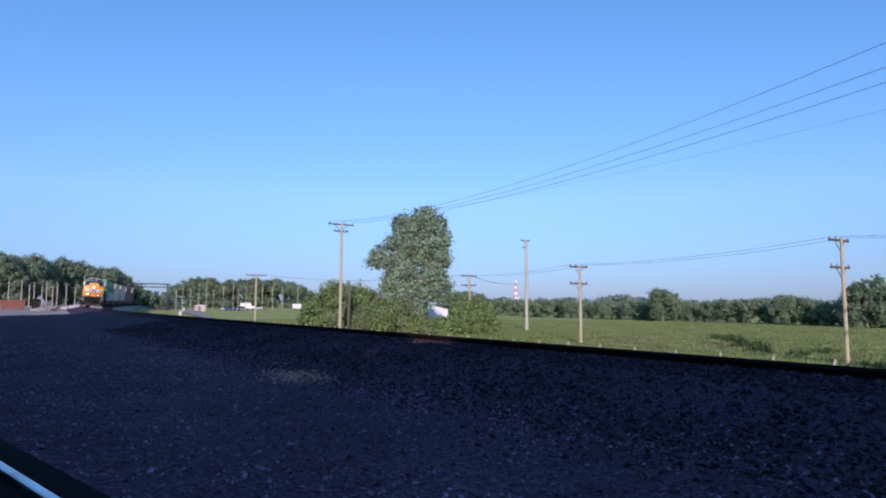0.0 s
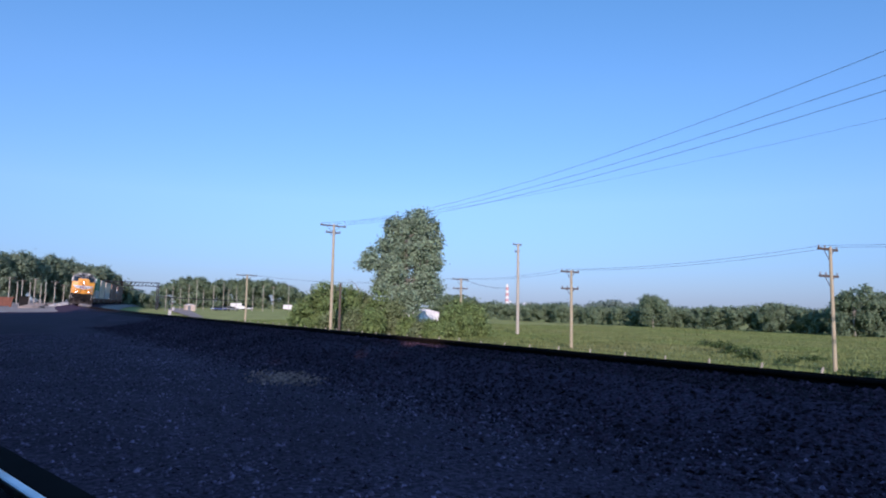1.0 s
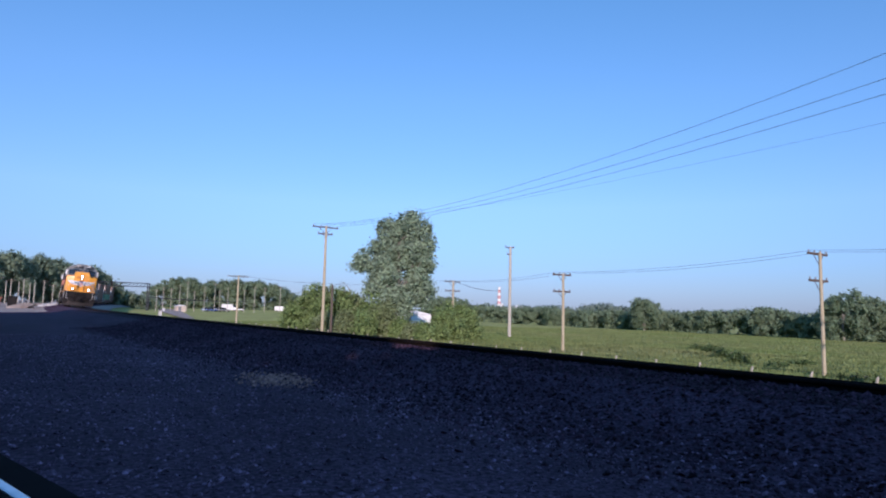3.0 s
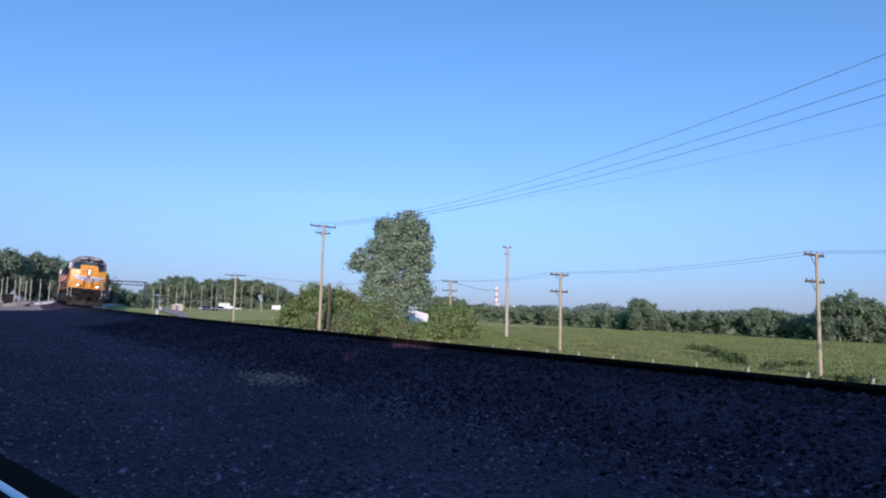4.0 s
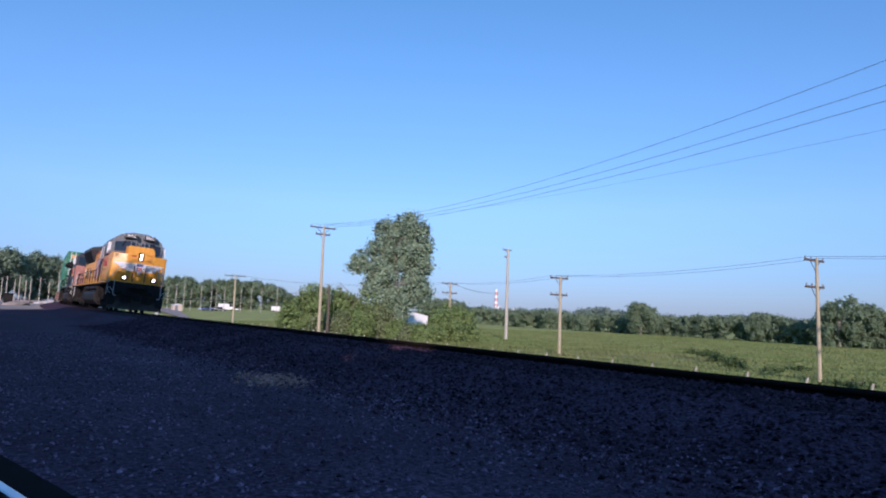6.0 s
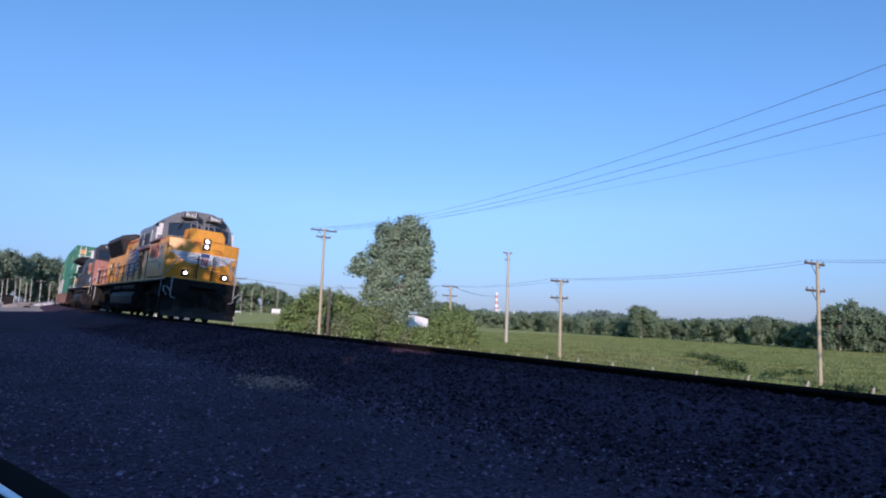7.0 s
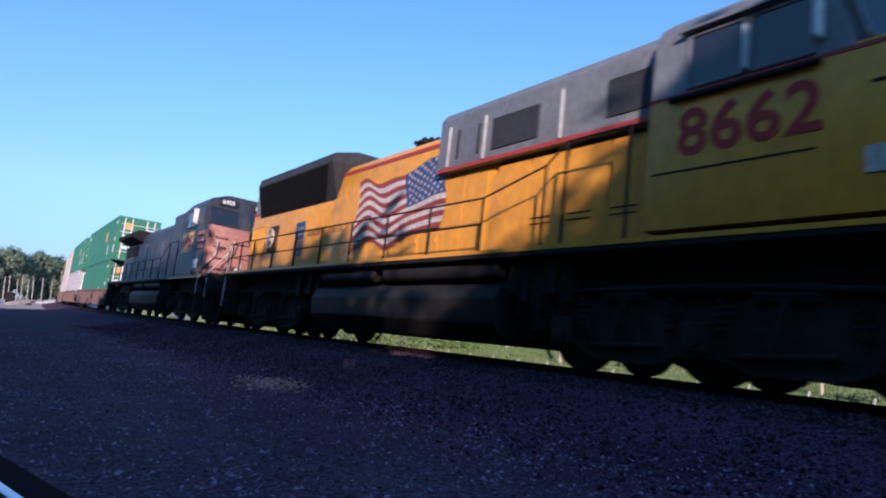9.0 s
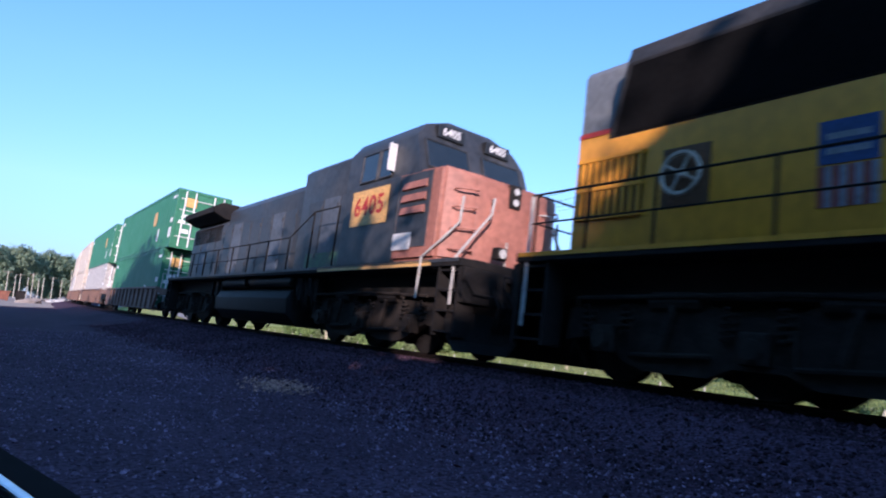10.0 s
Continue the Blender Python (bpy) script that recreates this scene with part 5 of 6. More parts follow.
def well_car(length):
    th = thing("well_car", "weathered brown double-stack well car", "freight car", "train")
    h = length / 2
    bm = bmesh.new()
    for s in (-1, 1):
        out = [(-h + 2.1, 0.3), (h - 2.1, 0.3), (h - 1.7, 0.9), (h - 1.6, 1.32), (-h + 1.6, 1.32), (-h + 1.7, 0.9)]
        prism(bm, out, *sorted((s * 1.32, s * 1.42)), "x")
        for k in range(int((length - 4.4) / 1.2)):
            y = -h + 2.3 + 1.2 * k
            box(bm, *sorted((s * 1.42, s * 1.5)), y, y + 0.08, 0.34, 1.3)
        box(bm, *sorted((s * 1.3, s * 1.5)), -h + 1.6, h - 1.6, 1.26, 1.36)
    box(bm, -1.32, 1.32, -h + 2.1, h - 2.1, 0.3, 0.38)
    part("well", bm, M_BROWN, th, "rust brown well with side ribs")
    for e in (-1, 1):
        bm = bmesh.new()
        prism(bm, [(-1.4, e * (h - 1.65)), (1.4, e * (h - 1.65)), (0.9, e * (h - 0.4)), (-0.9, e * (h - 0.4))], 0.98, 1.3, "z", bevel=0.02)
        box(bm, -0.15, 0.15, *sorted((e * (h - 0.5), e * h)), 0.7, 0.98)
        part("platform", bm, M_BROWN, th)
        bm = bmesh.new()
        for s in (-1, 1):
            tube(bm, [(s * 1.3, e * (h - 1.5), 1.3), (s * 1.3, e * (h - 1.5), 2.0), (s * 0.7, e * (h - 0.7), 2.0), (s * 0.7, e * (h - 0.7), 1.3)], 0.025, 6)
            for k in range(3):
                tube(bm, [(s * 1.36, e * (h - 1.7), 0.45 + 0.3 * k), (s * 1.36, e * (h - 1.3), 0.45 + 0.3 * k)], 0.02, 6)
        pieces("grab_iron", bm, M_CHROME, th)
        bm = bmesh.new()
        y = e * (h - 1.3)
        for s in (-1, 1):
            box(bm, *sorted((s * 0.9, s * 1.05)), y - 1.15, y + 1.15, 0.35, 0.72, 0.05)
            for dy in (-0.88, 0.88):
                box(bm, *sorted((s * 0.9, s * 1.15)), y + dy - 0.15, y + dy + 0.15, 0.3, 0.62, 0.03)
        box(bm, -0.95, 0.95, y - 0.2, y + 0.2, 0.55, 0.98)
        tk = part("bogie", bm, M_BLACK, th, "rusty black four-wheel bogie")
        for dy in (-0.88, 0.88):
            w = new("wheelset", CAR_WHEEL)
            w.parent = tk
            w.location = (0, y + dy, 0.457)
            WHEELS.append((w, (0, y + dy, 0.457), 0.457))
    return th


M_DUSTY = material("dusty_container", (0.5, 0.47, 0.43), 0.7, 0, (0.36, 0.33, 0.3), 0.8, 0.7)
TRAIN = []   # thing, distance of its middle behind the front coupler, height


def build_train():
    lead, l1 = yellow_locomotive()
    TRAIN.append((lead, l1 / 2, 0.0))
    second, l2 = dark_locomotive()
    TRAIN.append((second, l1 + l2 / 2, 0.0))
    at = l1 + l2
    car_l = 19.6
    first = well_car(car_l)
    greens = container("shipping_container", "green corrugated double-stacked shipping container", M_GREEN, 16.15, 2.9, "containers")
    logo_patch(greens, -3.5, 1.75, 0.9, 0.75, M_YELLOW_PALE)
    greens_low = container("shipping_container", "green corrugated shipping container in the well", M_GREEN, 14.6, 2.9, "containers")
    beige = container("shipping_container", "beige corrugated shipping container on a well car", M_BEIGE, 16.15, 2.9, "containers")
    white = container("shipping_container", "dusty white shipping container on a well car", M_DUSTY, 14.6, 2.9, "containers")
    brown = container("shipping_container", "dull brown shipping container on a well car", M_BROWN, 14.6, 2.9, "containers")
    plan = [(greens_low, greens), (white, greens), (beige, beige), (white, beige), (brown, brown), (brown, brown), (greens_low, brown), (brown, brown), (brown, white)]
    used = set()

    def take(ob):
        if ob in used:
            c = copy_thing(ob, Matrix())
            return c
        used.add(ob)
        return ob
    for i, (low, top) in enumerate(plan):
        car = first if i == 0 else copy_thing(first, Matrix())
        mid = at + car_l / 2 + car_l * i
        TRAIN.append((car, mid, 0.0))
        TRAIN.append((take(low), mid, 0.39))
        TRAIN.append((take(top), mid, 0.39 + 2.9 + 0.02))
        if i:
            for tk in car.children:
                if tk.name.startswith("bogie"):
                    for w in tk.children:
                        WHEELS.append((w, tuple(w.location), 0.457))


build_train()


# ---- poles and wires ----
def utility_pole(label, x, y, height, r, arms, mat=M_POLE, turn=0.0, group="utility poles", lean=0.0):
    """arms: (height from the top, half length, insulators)."""
    z = ground_z(x, y) - 0.3
    th = thing("utility_pole", label, "utility pole", group, pose(x, y, z, 0, lean, turn))
    top = height + 0.3
    bm = bmesh.new()
    tube(bm, [(0, 0, 0), (0.01, 0, top * 0.5), (0, 0, top)], [r, r * 0.88, r * 0.7], 12)
    part("shaft", bm, mat, th, smooth=True)
    for down, half, count in arms:
        bm = bmesh.new()
        box(bm, -half, half, r * 0.6, r * 0.6 + 0.1, top - down - 0.06, top - down + 0.06, 0.008)
        tube(bm, [(-half * 0.55, r * 0.7, top - down), (0, r * 0.7, top - down - half * 0.5)], 0.02, 6)
        tube(bm, [(half * 0.55, r * 0.7, top - down), (0, r * 0.7, top - down - half * 0.5)], 0.02, 6)
        arm = part("crossarm", bm, M_POLE_DARK, th, "dark weathered crossarm")
        for i in range(count):
            ix = -half * 0.92 + 2 * half * 0.92 * i / max(count - 1, 1)
            bm = bmesh.new()
            tube(bm, [(ix, r * 0.6 + 0.05, top - down + 0.05), (ix, r * 0.6 + 0.05, top - down + 0.12), (ix, r * 0.6 + 0.05, top - down + 0.2)], [0.03, 0.05, 0.03], 8)
            part("insulator", bm, M_INSUL, arm)
    return th


def wire(a, b, sag, r=0.012, name="overhead_wire", label="thin dark overhead wire between poles", past=1.0):
    bm = bmesh.new()
    a, b = Vector(a), Vector(b)
    n = 28
    pts = []
    for i in range(n + 1):
        u = past * i / n
        pts.append(a + (b - a) * u - Vector((0, 0, sag * 4 * u * (1 - u))))
    tube(bm, pts, r, 5)
    return tagged(part(name, bm, M_WIRE), label, "wire", "wires")


def at_el(az, dist, el):
    x, y = place(az, dist)
    return x, y, EYE[2] + dist * math.tan(radians(el))


def build_poles():
    def pole_to(az, dist, el, r, arms, label, **k):
        x, y, top = at_el(az, dist, el)
        utility_pole(label, x, y, top - ground_z(x, y), r, arms, **k)
        return x, y, top
    p1 = pole_to(26.0, 57, 7.2, 0.14, [(0.15, 1.25, 4), (0.75, 0.7, 2)], "tall weathered wooden power pole beside the bushes")
    p2 = pole_to(42.65, 72.8, 5.8, 0.19, [(0.1, 0.65, 2), (0.9, 0.35, 2)], "pale tall wooden pole at the field's edge", mat=M_POLE_PALE)
    p3 = pole_to(47.35, 48, 3.45, 0.12, [(0.1, 0.95, 4), (1.35, 0.9, 4)], "short wooden telegraph pole with two crossarms")
    # dark upright strip right of p1: a trunk, added here as a stub pole
    pole_to(26.75, 59.5, 1.95, 0.13, [], "dark upright trunk among the bushes, built as a stub pole", mat=M_POLE_DARK)
    p4 = pole_to(67.45, 38.5, 5.15, 0.105, [(0.1, 1.1, 4), (1.5, 1.05, 4)], "wooden telegraph pole with two crossarms", lean=-0.6)
    pb = pole_to(37.55, 76, 2.6, 0.15, [(0.1, 1.15, 4), (1.2, 1.1, 4)], "wooden telegraph pole behind the bushes")
    p0 = pole_to(18.75, 100, 2.5, 0.16, [(0.15, 1.6, 4)], "wooden telegraph pole near the yard")
    # telegraph wires
    q4 = (36.5, -6.0, 4.6)
    utility_pole("wooden telegraph pole with two crossarms", q4[0], q4[1], q4[2] + 1.8, 0.15, [(0.1, 1.1, 4), (1.5, 1.05, 4)])
    for (a, b, sag) in ((pb, p3, 0.35), (p3, p4, 0.32), (p4, q4, 0.3), (p0, pb, 0.9)):
        for dx in (-0.7, 0.6):
            wire((a[0] + dx, a[1] + 0.15, a[2] + 0.06), (b[0] + dx, b[1] + 0.15, b[2] + 0.06), sag * (1 + 0.05 * dx), 0.009)
    # power line that passes high over the track side
    for dx, el, sag in ((-1.1, 19.5, 1.25), (0.1, 17.75, 0.95), (1.1, 16.65, 0.8), (-0.4, 14.6, 0.55)):
        bx, by, bz = at_el(72.3, 22.0, el)
        wire((p1[0] + dx, p1[1] + 0.15, p1[2] + 0.05), (bx, by, bz), sag, 0.009 if el > 15 else 0.004, past=1.3)
    dx, dy = bx - p1[0], by - p1[1]
    utility_pole("tall weathered wooden power pole", p1[0] + 1.3 * dx, p1[1] + 1.3 * dy, 12.2, 0.19, [(0.15, 1.25, 4), (1.3, 1.2, 2)])
    # far line to the hazy chimney side
    for k in range(2):
        wire(at_el(37.8, 76, 2.55 - 0.05 * k), at_el(41.9, 95, 1.85), 0.4, 0.012)


M_POLE_PALE = material("pale_pole", (0.5, 0.46, 0.37), 0.8, 0, (0.38, 0.34, 0.27), 3, 0.6, 0.3, 30, stretch=(6, 6, 0.6))
build_poles()


def fence():
    th = thing("fence", "low fence of pale leaning posts along the field", "fence")
    X = 23.5
    bm = bmesh.new()
    tube(bm, [(0, 0, -0.4), (0.01, 0, 0.98), (0.02, 0, 1.08)], [0.05, 0.045, 0.03], 7)
    me = mesh_from("post", bm, M_POLE_PALE)
    rnd = random.Random(4)
    tops = []
    for i in range(46):
        y = -14 + 2.04 * i
        x = X + rnd.uniform(-0.06, 0.06)
        ob = new("post", me)
        ob.parent = th
        ob.matrix_basis = pose(x, y, ground_z(x, y), rnd.uniform(9, 20), rnd.uniform(-6, 6), 0)
        tops.append(ob.matrix_basis @ Vector((0, 0, 1.1)))
    for drop in (0.05, 0.35, 0.65):
        bm = bmesh.new()
        tube(bm, [q - Vector((0, 0, drop)) for q in tops], 0.006, 4)
        part("fence_wire", bm, M_WIRE, th)


fence()


# ---- vegetation ----
def build_vegetation():
    # the tall cottonwood: lobes as they stand
    tree("cottonwood_tree", "tall cottonwood tree with ragged grey-green leaves", 32.5, 70,
         [(1.1, 0, 12.1, 2.4, 2.2, 1.5), (-0.7, 0, 11.4, 2.0, 1.8, 1.6), (2.5, 0, 10.6, 1.7, 1.7, 2.0), (2.9, 0, 8.5, 1.4, 1.5, 1.7), (0.6, 0.2, 9.0, 2.6, 2.4, 1.9), (-1.6, 0, 9.3, 1.6, 1.6, 1.6),
          (-3.3, 0, 8.0, 1.9, 1.8, 1.4), (-1.5, -0.4, 7.2, 2.2, 2.0, 1.8), (2.0, 0, 6.6, 1.7, 1.6, 1.8), (2.8, 0, 5.2, 1.6, 1.6, 1.8), (-2.2, 0, 5.3, 1.7, 1.6, 1.6),
          (0.0, 0.4, 4.6, 2.4, 2.0, 2.0), (0.3, -0.6, 3.4, 1.7, 1.6, 1.5)],
         11.5, 0.42, 46000, 0.15, M_LEAF, 11, limbs=22, ragged=0.2, shell=0.4, spread=0.5, per_clump=70)
    rnd = random.Random(21)
    # bushes: bearing, distance, half width, height
    bushes = [(23.9, 64, 1.5, 4.0, 0), (24.9, 65, 1.9, 5.2, 0), (25.9, 66.5, 1.7, 5.4, 1), (27.3, 65, 1.6, 5.2, 0), (28.7, 66, 1.7, 4.7, 1), (30.2, 64, 1.9, 4.9, 0), (31.6, 63, 1.9, 3.8, 1),
              (32.8, 62, 1.3, 2.0, 0), (34.0, 60.5, 1.0, 1.5, 1), (35.2, 59, 1.0, 1.6, 0), (36.5, 60, 1.3, 3.1, 0), (37.4, 61, 1.8, 3.8, 0), (38.4, 62, 1.5, 3.4, 0), (39.2, 62.5, 1.1, 2.4, 0), (29.4, 61, 1.4, 2.6, 0), (27.9, 61.5, 1.3, 2.6, 1), (26.3, 61, 1.2, 2.4, 1)]
    for i, (az, d, w, hgt, tone) in enumerate(bushes):
        blobs = [(rnd.uniform(-0.6, 0.6) * w, rnd.uniform(-0.5, 0.5) * w, hgt * rnd.uniform(0.25, 0.72), w * rnd.uniform(0.45, 0.75), w * 0.6, hgt * rnd.uniform(0.22, 0.34)) for _ in range(6)]
        blobs += [(0, 0, hgt * 0.75, w * 0.5, w * 0.5, hgt * 0.25), (0, 0, hgt * 0.3, w * 0.95, w * 0.8, hgt * 0.3)]
        t = tree("bush", "dense green bush beside the field" if tone == 0 else "olive green bush below the tall tree", az, d, blobs, hgt * 0.7, 0.09, 7500, 0.11, M_LEAF_BUSH if tone == 0 else M_LEAF_OLIVE, 40 + i, "bushes", limbs=8)
        t["category"] = "bush"
    # bare branches
    x, y, z = on_ground(28.4, 67, 0.1)
    dead = thing("dead_tree", "bare grey dead tree among the bushes", "tree", at=pose(x, y, z, 0, 0, -28))
    bm = bmesh.new()
    limb(bm, (0, 0, 0), (0, 0, 4.6), 0.12, 0.05, 5, 0.05)
    for i in range(9):
        h0 = 2.6 + 0.25 * i
        limb(bm, (0, 0, h0), (rnd.uniform(-1.4, 1.4), rnd.uniform(-0.6, 0.6), h0 + rnd.uniform(0.5, 1.5)), 0.045, 0.012, 60 + i, 0.3)
    part("trunk", bm, M_BARK, dead)

    def woods(name, label, profile, dist, seed, leaves, leaf, mat=M_LEAF_FAR, depth=8.0):
        """A belt of trees; profile: bearing, elevation of the tree tops."""
        r = random.Random(seed)
        blobs = []
        (a0, _), (a1, _) = profile[0], profile[-1]
        a = a0
        while a < a1:
            for (p, e0), (q, e1) in zip(profile, profile[1:]):
                if p <= a <= q:
                    el = e0 + (e1 - e0) * (a - p) / (q - p)
                    break
            dd = (dist(a) if callable(dist) else dist) + r.uniform(0, depth)
            x, y = place(a, dd)
            g = ground_z(x, y)
            top = EYE[2] + dd * math.tan(radians(el)) * r.uniform(0.88, 1.05)
            hgt = max(top - g, 1.5)
            w = min(hgt, 13) * r.uniform(0.32, 0.55)
            # a crown of small rounded lobes down to the ground
            blobs.append((x, y, g + hgt * 0.74, w * 0.8, w * 0.8, hgt * 0.25))
            for _ in range(9):
                up = r.uniform(0.08, 0.85)
                wide = w * math.sqrt(max(0.15, 1 - ((up - 0.4) / 0.6) ** 2))
                k = r.uniform(0.28, 0.5)
                blobs.append((x + r.uniform(-1, 1) * wide, y + r.uniform(-1, 1) * wide, g + hgt * up, w * k, w * k, min(hgt * 0.16, w * k)))
            a += math.degrees(w * r.uniform(0.5, 0.95) / dd)
        tagged(new(name, leaf_cloud(name, blobs, leaves, leaf, mat, seed, 0.12, 0.72, 0.3, 18, 0.55)), label, "woods", kind="stuff")

    woods("far_woods", "dark green wooded hill beyond the yard", [(-14, 3.4), (2, 3.6), (4, 3.35), (6, 3.15), (7.3, 2.9), (8.6, 2.1), (9.4, 1.3), (10.0, 0.8), (11, 0.6), (12.2, 0.5)], lambda a: 235 + max(0, a) * 4, 71, 190000, 0.42, M_LEAF_HILL_HAZED)
    woods("far_woods", "hazy green wooded hill beyond the yard", [(-14, 3.3), (2, 3.45), (4, 3.25), (6, 3.0), (7.3, 2.7), (8.6, 1.9), (9.4, 1.2), (10.0, 0.8), (11, 0.6), (12.2, 0.5)], lambda a: 262 + max(0, a) * 4, 75, 90000, 0.5, M_LEAF_HILL_HAZED, 20.0)
    woods("far_woods", "green woods behind the yard poles", [(11.8, 0.9), (12.6, 1.7), (13.4, 2.35), (14.6, 2.25), (15.4, 1.7), (16.6, 1.9), (17.8, 2.2), (19.6, 2.2), (21.0, 2.05), (22.2, 1.7), (23.4, 1.0), (25, 0.9)], 380, 72, 90000, 0.5, depth=20)
    woods("far_woods", "belt of dark green trees across the field", [(35, 1.0), (36.5, 1.25), (38, 1.1), (38.8, 0.6), (39.5, 0.4), (40.6, 0.8), (41.2, 0.3), (44, 0.35), (46.5, 0.5), (48.2, 0.15), (49.5, 0.2), (51.5, 0.25), (53.2, 0.3), (54.4, 0.6), (55.8, 0.3), (57.5, 0.3),
                   (59.5, 0.5), (61, 0.4), (63.2, 0.85), (64.2, 0.75), (65.5, 0.3), (67, 0.5), (68.2, 0.9), (72, 0.8), (74, 0.4), (80, 0.9), (90, 0.8)], lambda a: 235 - (a - 36) * 2.2, 73, 170000, 0.3)
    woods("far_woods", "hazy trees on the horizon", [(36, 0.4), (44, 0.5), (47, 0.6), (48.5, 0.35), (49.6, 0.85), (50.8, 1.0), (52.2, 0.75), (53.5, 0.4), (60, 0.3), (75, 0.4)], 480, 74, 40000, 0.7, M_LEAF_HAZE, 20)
    for az, d, hgt, w, seed, lobes in ((54.2, 188, 9.2, 4.2, 81, 26), (68.8, 158, 10.4, 4.4, 82, 28), (70.6, 160, 9.2, 4.4, 83, 28), (72.6, 163, 7.2, 4.2, 84, 22)):
        blobs = [(0, 0, hgt * 0.8, w * 0.55, w * 0.5, hgt * 0.18)]
        for _ in range(lobes):
            up = rnd.uniform(0.08, 0.88)
            wide = w * math.sqrt(max(0.15, 1 - ((up - 0.42) / 0.58) ** 2))
            k = w * rnd.uniform(0.26, 0.42)
            blobs.append((rnd.uniform(-1, 1) * wide, rnd.uniform(-0.8, 0.8) * wide, hgt * up, k, k, k))
        tree("field_tree", "round green tree at the field's far edge", az, d, blobs, hgt * 0.8, 0.3, 11000, 0.26, M_LEAF_FAR, seed, "field trees", shell=0.7, spread=0.35)
    # dark weed clumps in the meadow
    for i, (az, d, w, hgt) in enumerate(((58.6, 62, 1.0, 0.5), (59.6, 56, 1.4, 0.75), (60.7, 50, 1.3, 0.7), (61.3, 46, 0.8, 0.5), (64.5, 44, 0.8, 0.3), (66.0, 47, 0.7, 0.28), (69.6, 36, 0.9, 0.4))):
        blobs = [(rnd.uniform(-0.8, 0.8) * w, rnd.uniform(-0.5, 0.5) * w, hgt * rnd.uniform(0.2, 0.6), w * 0.4, w * 0.4, hgt * 0.4) for _ in range(7)]
        t = tree("weed_clump", "low dark green weed clump in the meadow", az, d, blobs, hgt * 0.6, 0.02, 1500, 0.07, M_WEED, 90 + i, "weed clumps", limbs=5)
        t["category"] = "bush"
    # unseen trees, added behind the eye to shade the yard and train
    r = random.Random(5)
    for i in range(19):
        y = -52 + 5.0 * i
        # heights set by where the shade should end on the train
        hgt = 17.5 if y < -20 else 13.9 if y < -15 else 10.0 if y < -10 else 12.0 if y < -3 else 12.4 if y < 5 else 12.8 if y < 10 else 13.3 if y < 20 else 11.5 if y < 24 else 10.2
        hgt *= r.uniform(0.98, 1.02)
        x = -9.5 + r.uniform(-0.8, 0.8)
        wide = 0.8 if -20 < y < -10 else 1.6 if y < -20 else 2.6
        thick = y < -15
        if thick:
            y -= 2.6
        blobs = [(r.uniform(-1.8, 1.8), r.uniform(-wide, wide), hgt * q, 2.3, 2.0 if wide < 2 else 2.6, hgt * 0.13) for q in (0.12, 0.25, 0.36, 0.5, 0.62, 0.74, 0.86, 0.86)]
        th = thing("yard_tree", "unseen tall tree, added to shade the gravel yard", "tree", "yard trees", pose(x, y, -0.1))
        bm = bmesh.new()
        limb(bm, (0, 0, 0), (0, 0, hgt * 0.8), 0.25, 0.08, 300 + i, 0.05)
        for k in range(6):
            q = blobs[k]
            limb(bm, (0, 0, hgt * 0.1 * (k + 1)), (q[0], q[1], q[2] + 0.5), 0.1, 0.03, 320 + i + k)
        part("trunk", bm, M_BARK, th)
        part("crown", leaf_cloud("crown", blobs, 15000 if thick else 7000, 0.4 if thick else 0.3, M_LEAF_FAR, 340 + i, shell=0.3), M_LEAF_FAR, th)


M_LEAF_OLIVE = leaf_material("olive_leaf", (0.2, 0.25, 0.105), (0.27, 0.3, 0.15))
# distance haze put into a paler, bluer leaf colour
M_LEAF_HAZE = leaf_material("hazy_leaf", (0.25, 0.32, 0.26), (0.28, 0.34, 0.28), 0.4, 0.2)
M_WEED = leaf_material("dark_weed", (0.08, 0.125, 0.035), (0.11, 0.15, 0.05))
# hill leaves paled too, with the haze before them in the colour
M_LEAF_HILL_HAZED = leaf_material("hazed_hill_leaf", (0.28, 0.35, 0.22), (0.24, 0.3, 0.2), 0.5, 0.15)
build_vegetation()


def grass_tufts():
    rng = np.random.default_rng(8)
    n = 330000
    u = 8 + 140 * rng.random(n) ** 1.8
    y = -12 + 122 * rng.random(n) ** 1.1
    x = TRACK_X + u
    gz = np.array([ground_z(a, b) for a, b in zip(x, y)])
    patch = np.array([noise.noise((a * 0.06, b * 0.06, 7)) for a, b in zip(x, y)])
    hgt = (0.07 + 0.08 * rng.random(n)) * (1 + 1.2 * np.clip(patch, 0, 1))
    a = rng.random(n) * 6.283
    w = hgt * 0.5
    c, s = np.cos(a) * w, np.sin(a) * w
    lx, ly = (rng.random(n) - 0.5) * hgt, (rng.random(n) - 0.5) * hgt
    v = np.stack((np.stack((x - c, y - s, gz - 0.02), -1), np.stack((x + c, y + s, gz - 0.02), -1), np.stack((x + lx + c * 0.4, y + ly + s * 0.4, gz + hgt), -1), np.stack((x + lx - c * 0.6, y + ly - s * 0.6, gz + hgt * 0.8), -1)), 1).reshape(-1, 3)
    me = from_arrays("field_grass", v, np.arange(n * 4).reshape(-1, 4), M_TUFT)
    tagged(new("field_grass", me), "rough green and straw grass tufts", "grass", kind="stuff")


M_TUFT = material("grass_blade", (0.23, 0.29, 0.09), 0.9, 0, (0.31, 0.31, 0.13), 0.05, 0.8, random_hue=0.12, spec=0.03)
see_through(M_TUFT, 0.5)
grass_tufts()


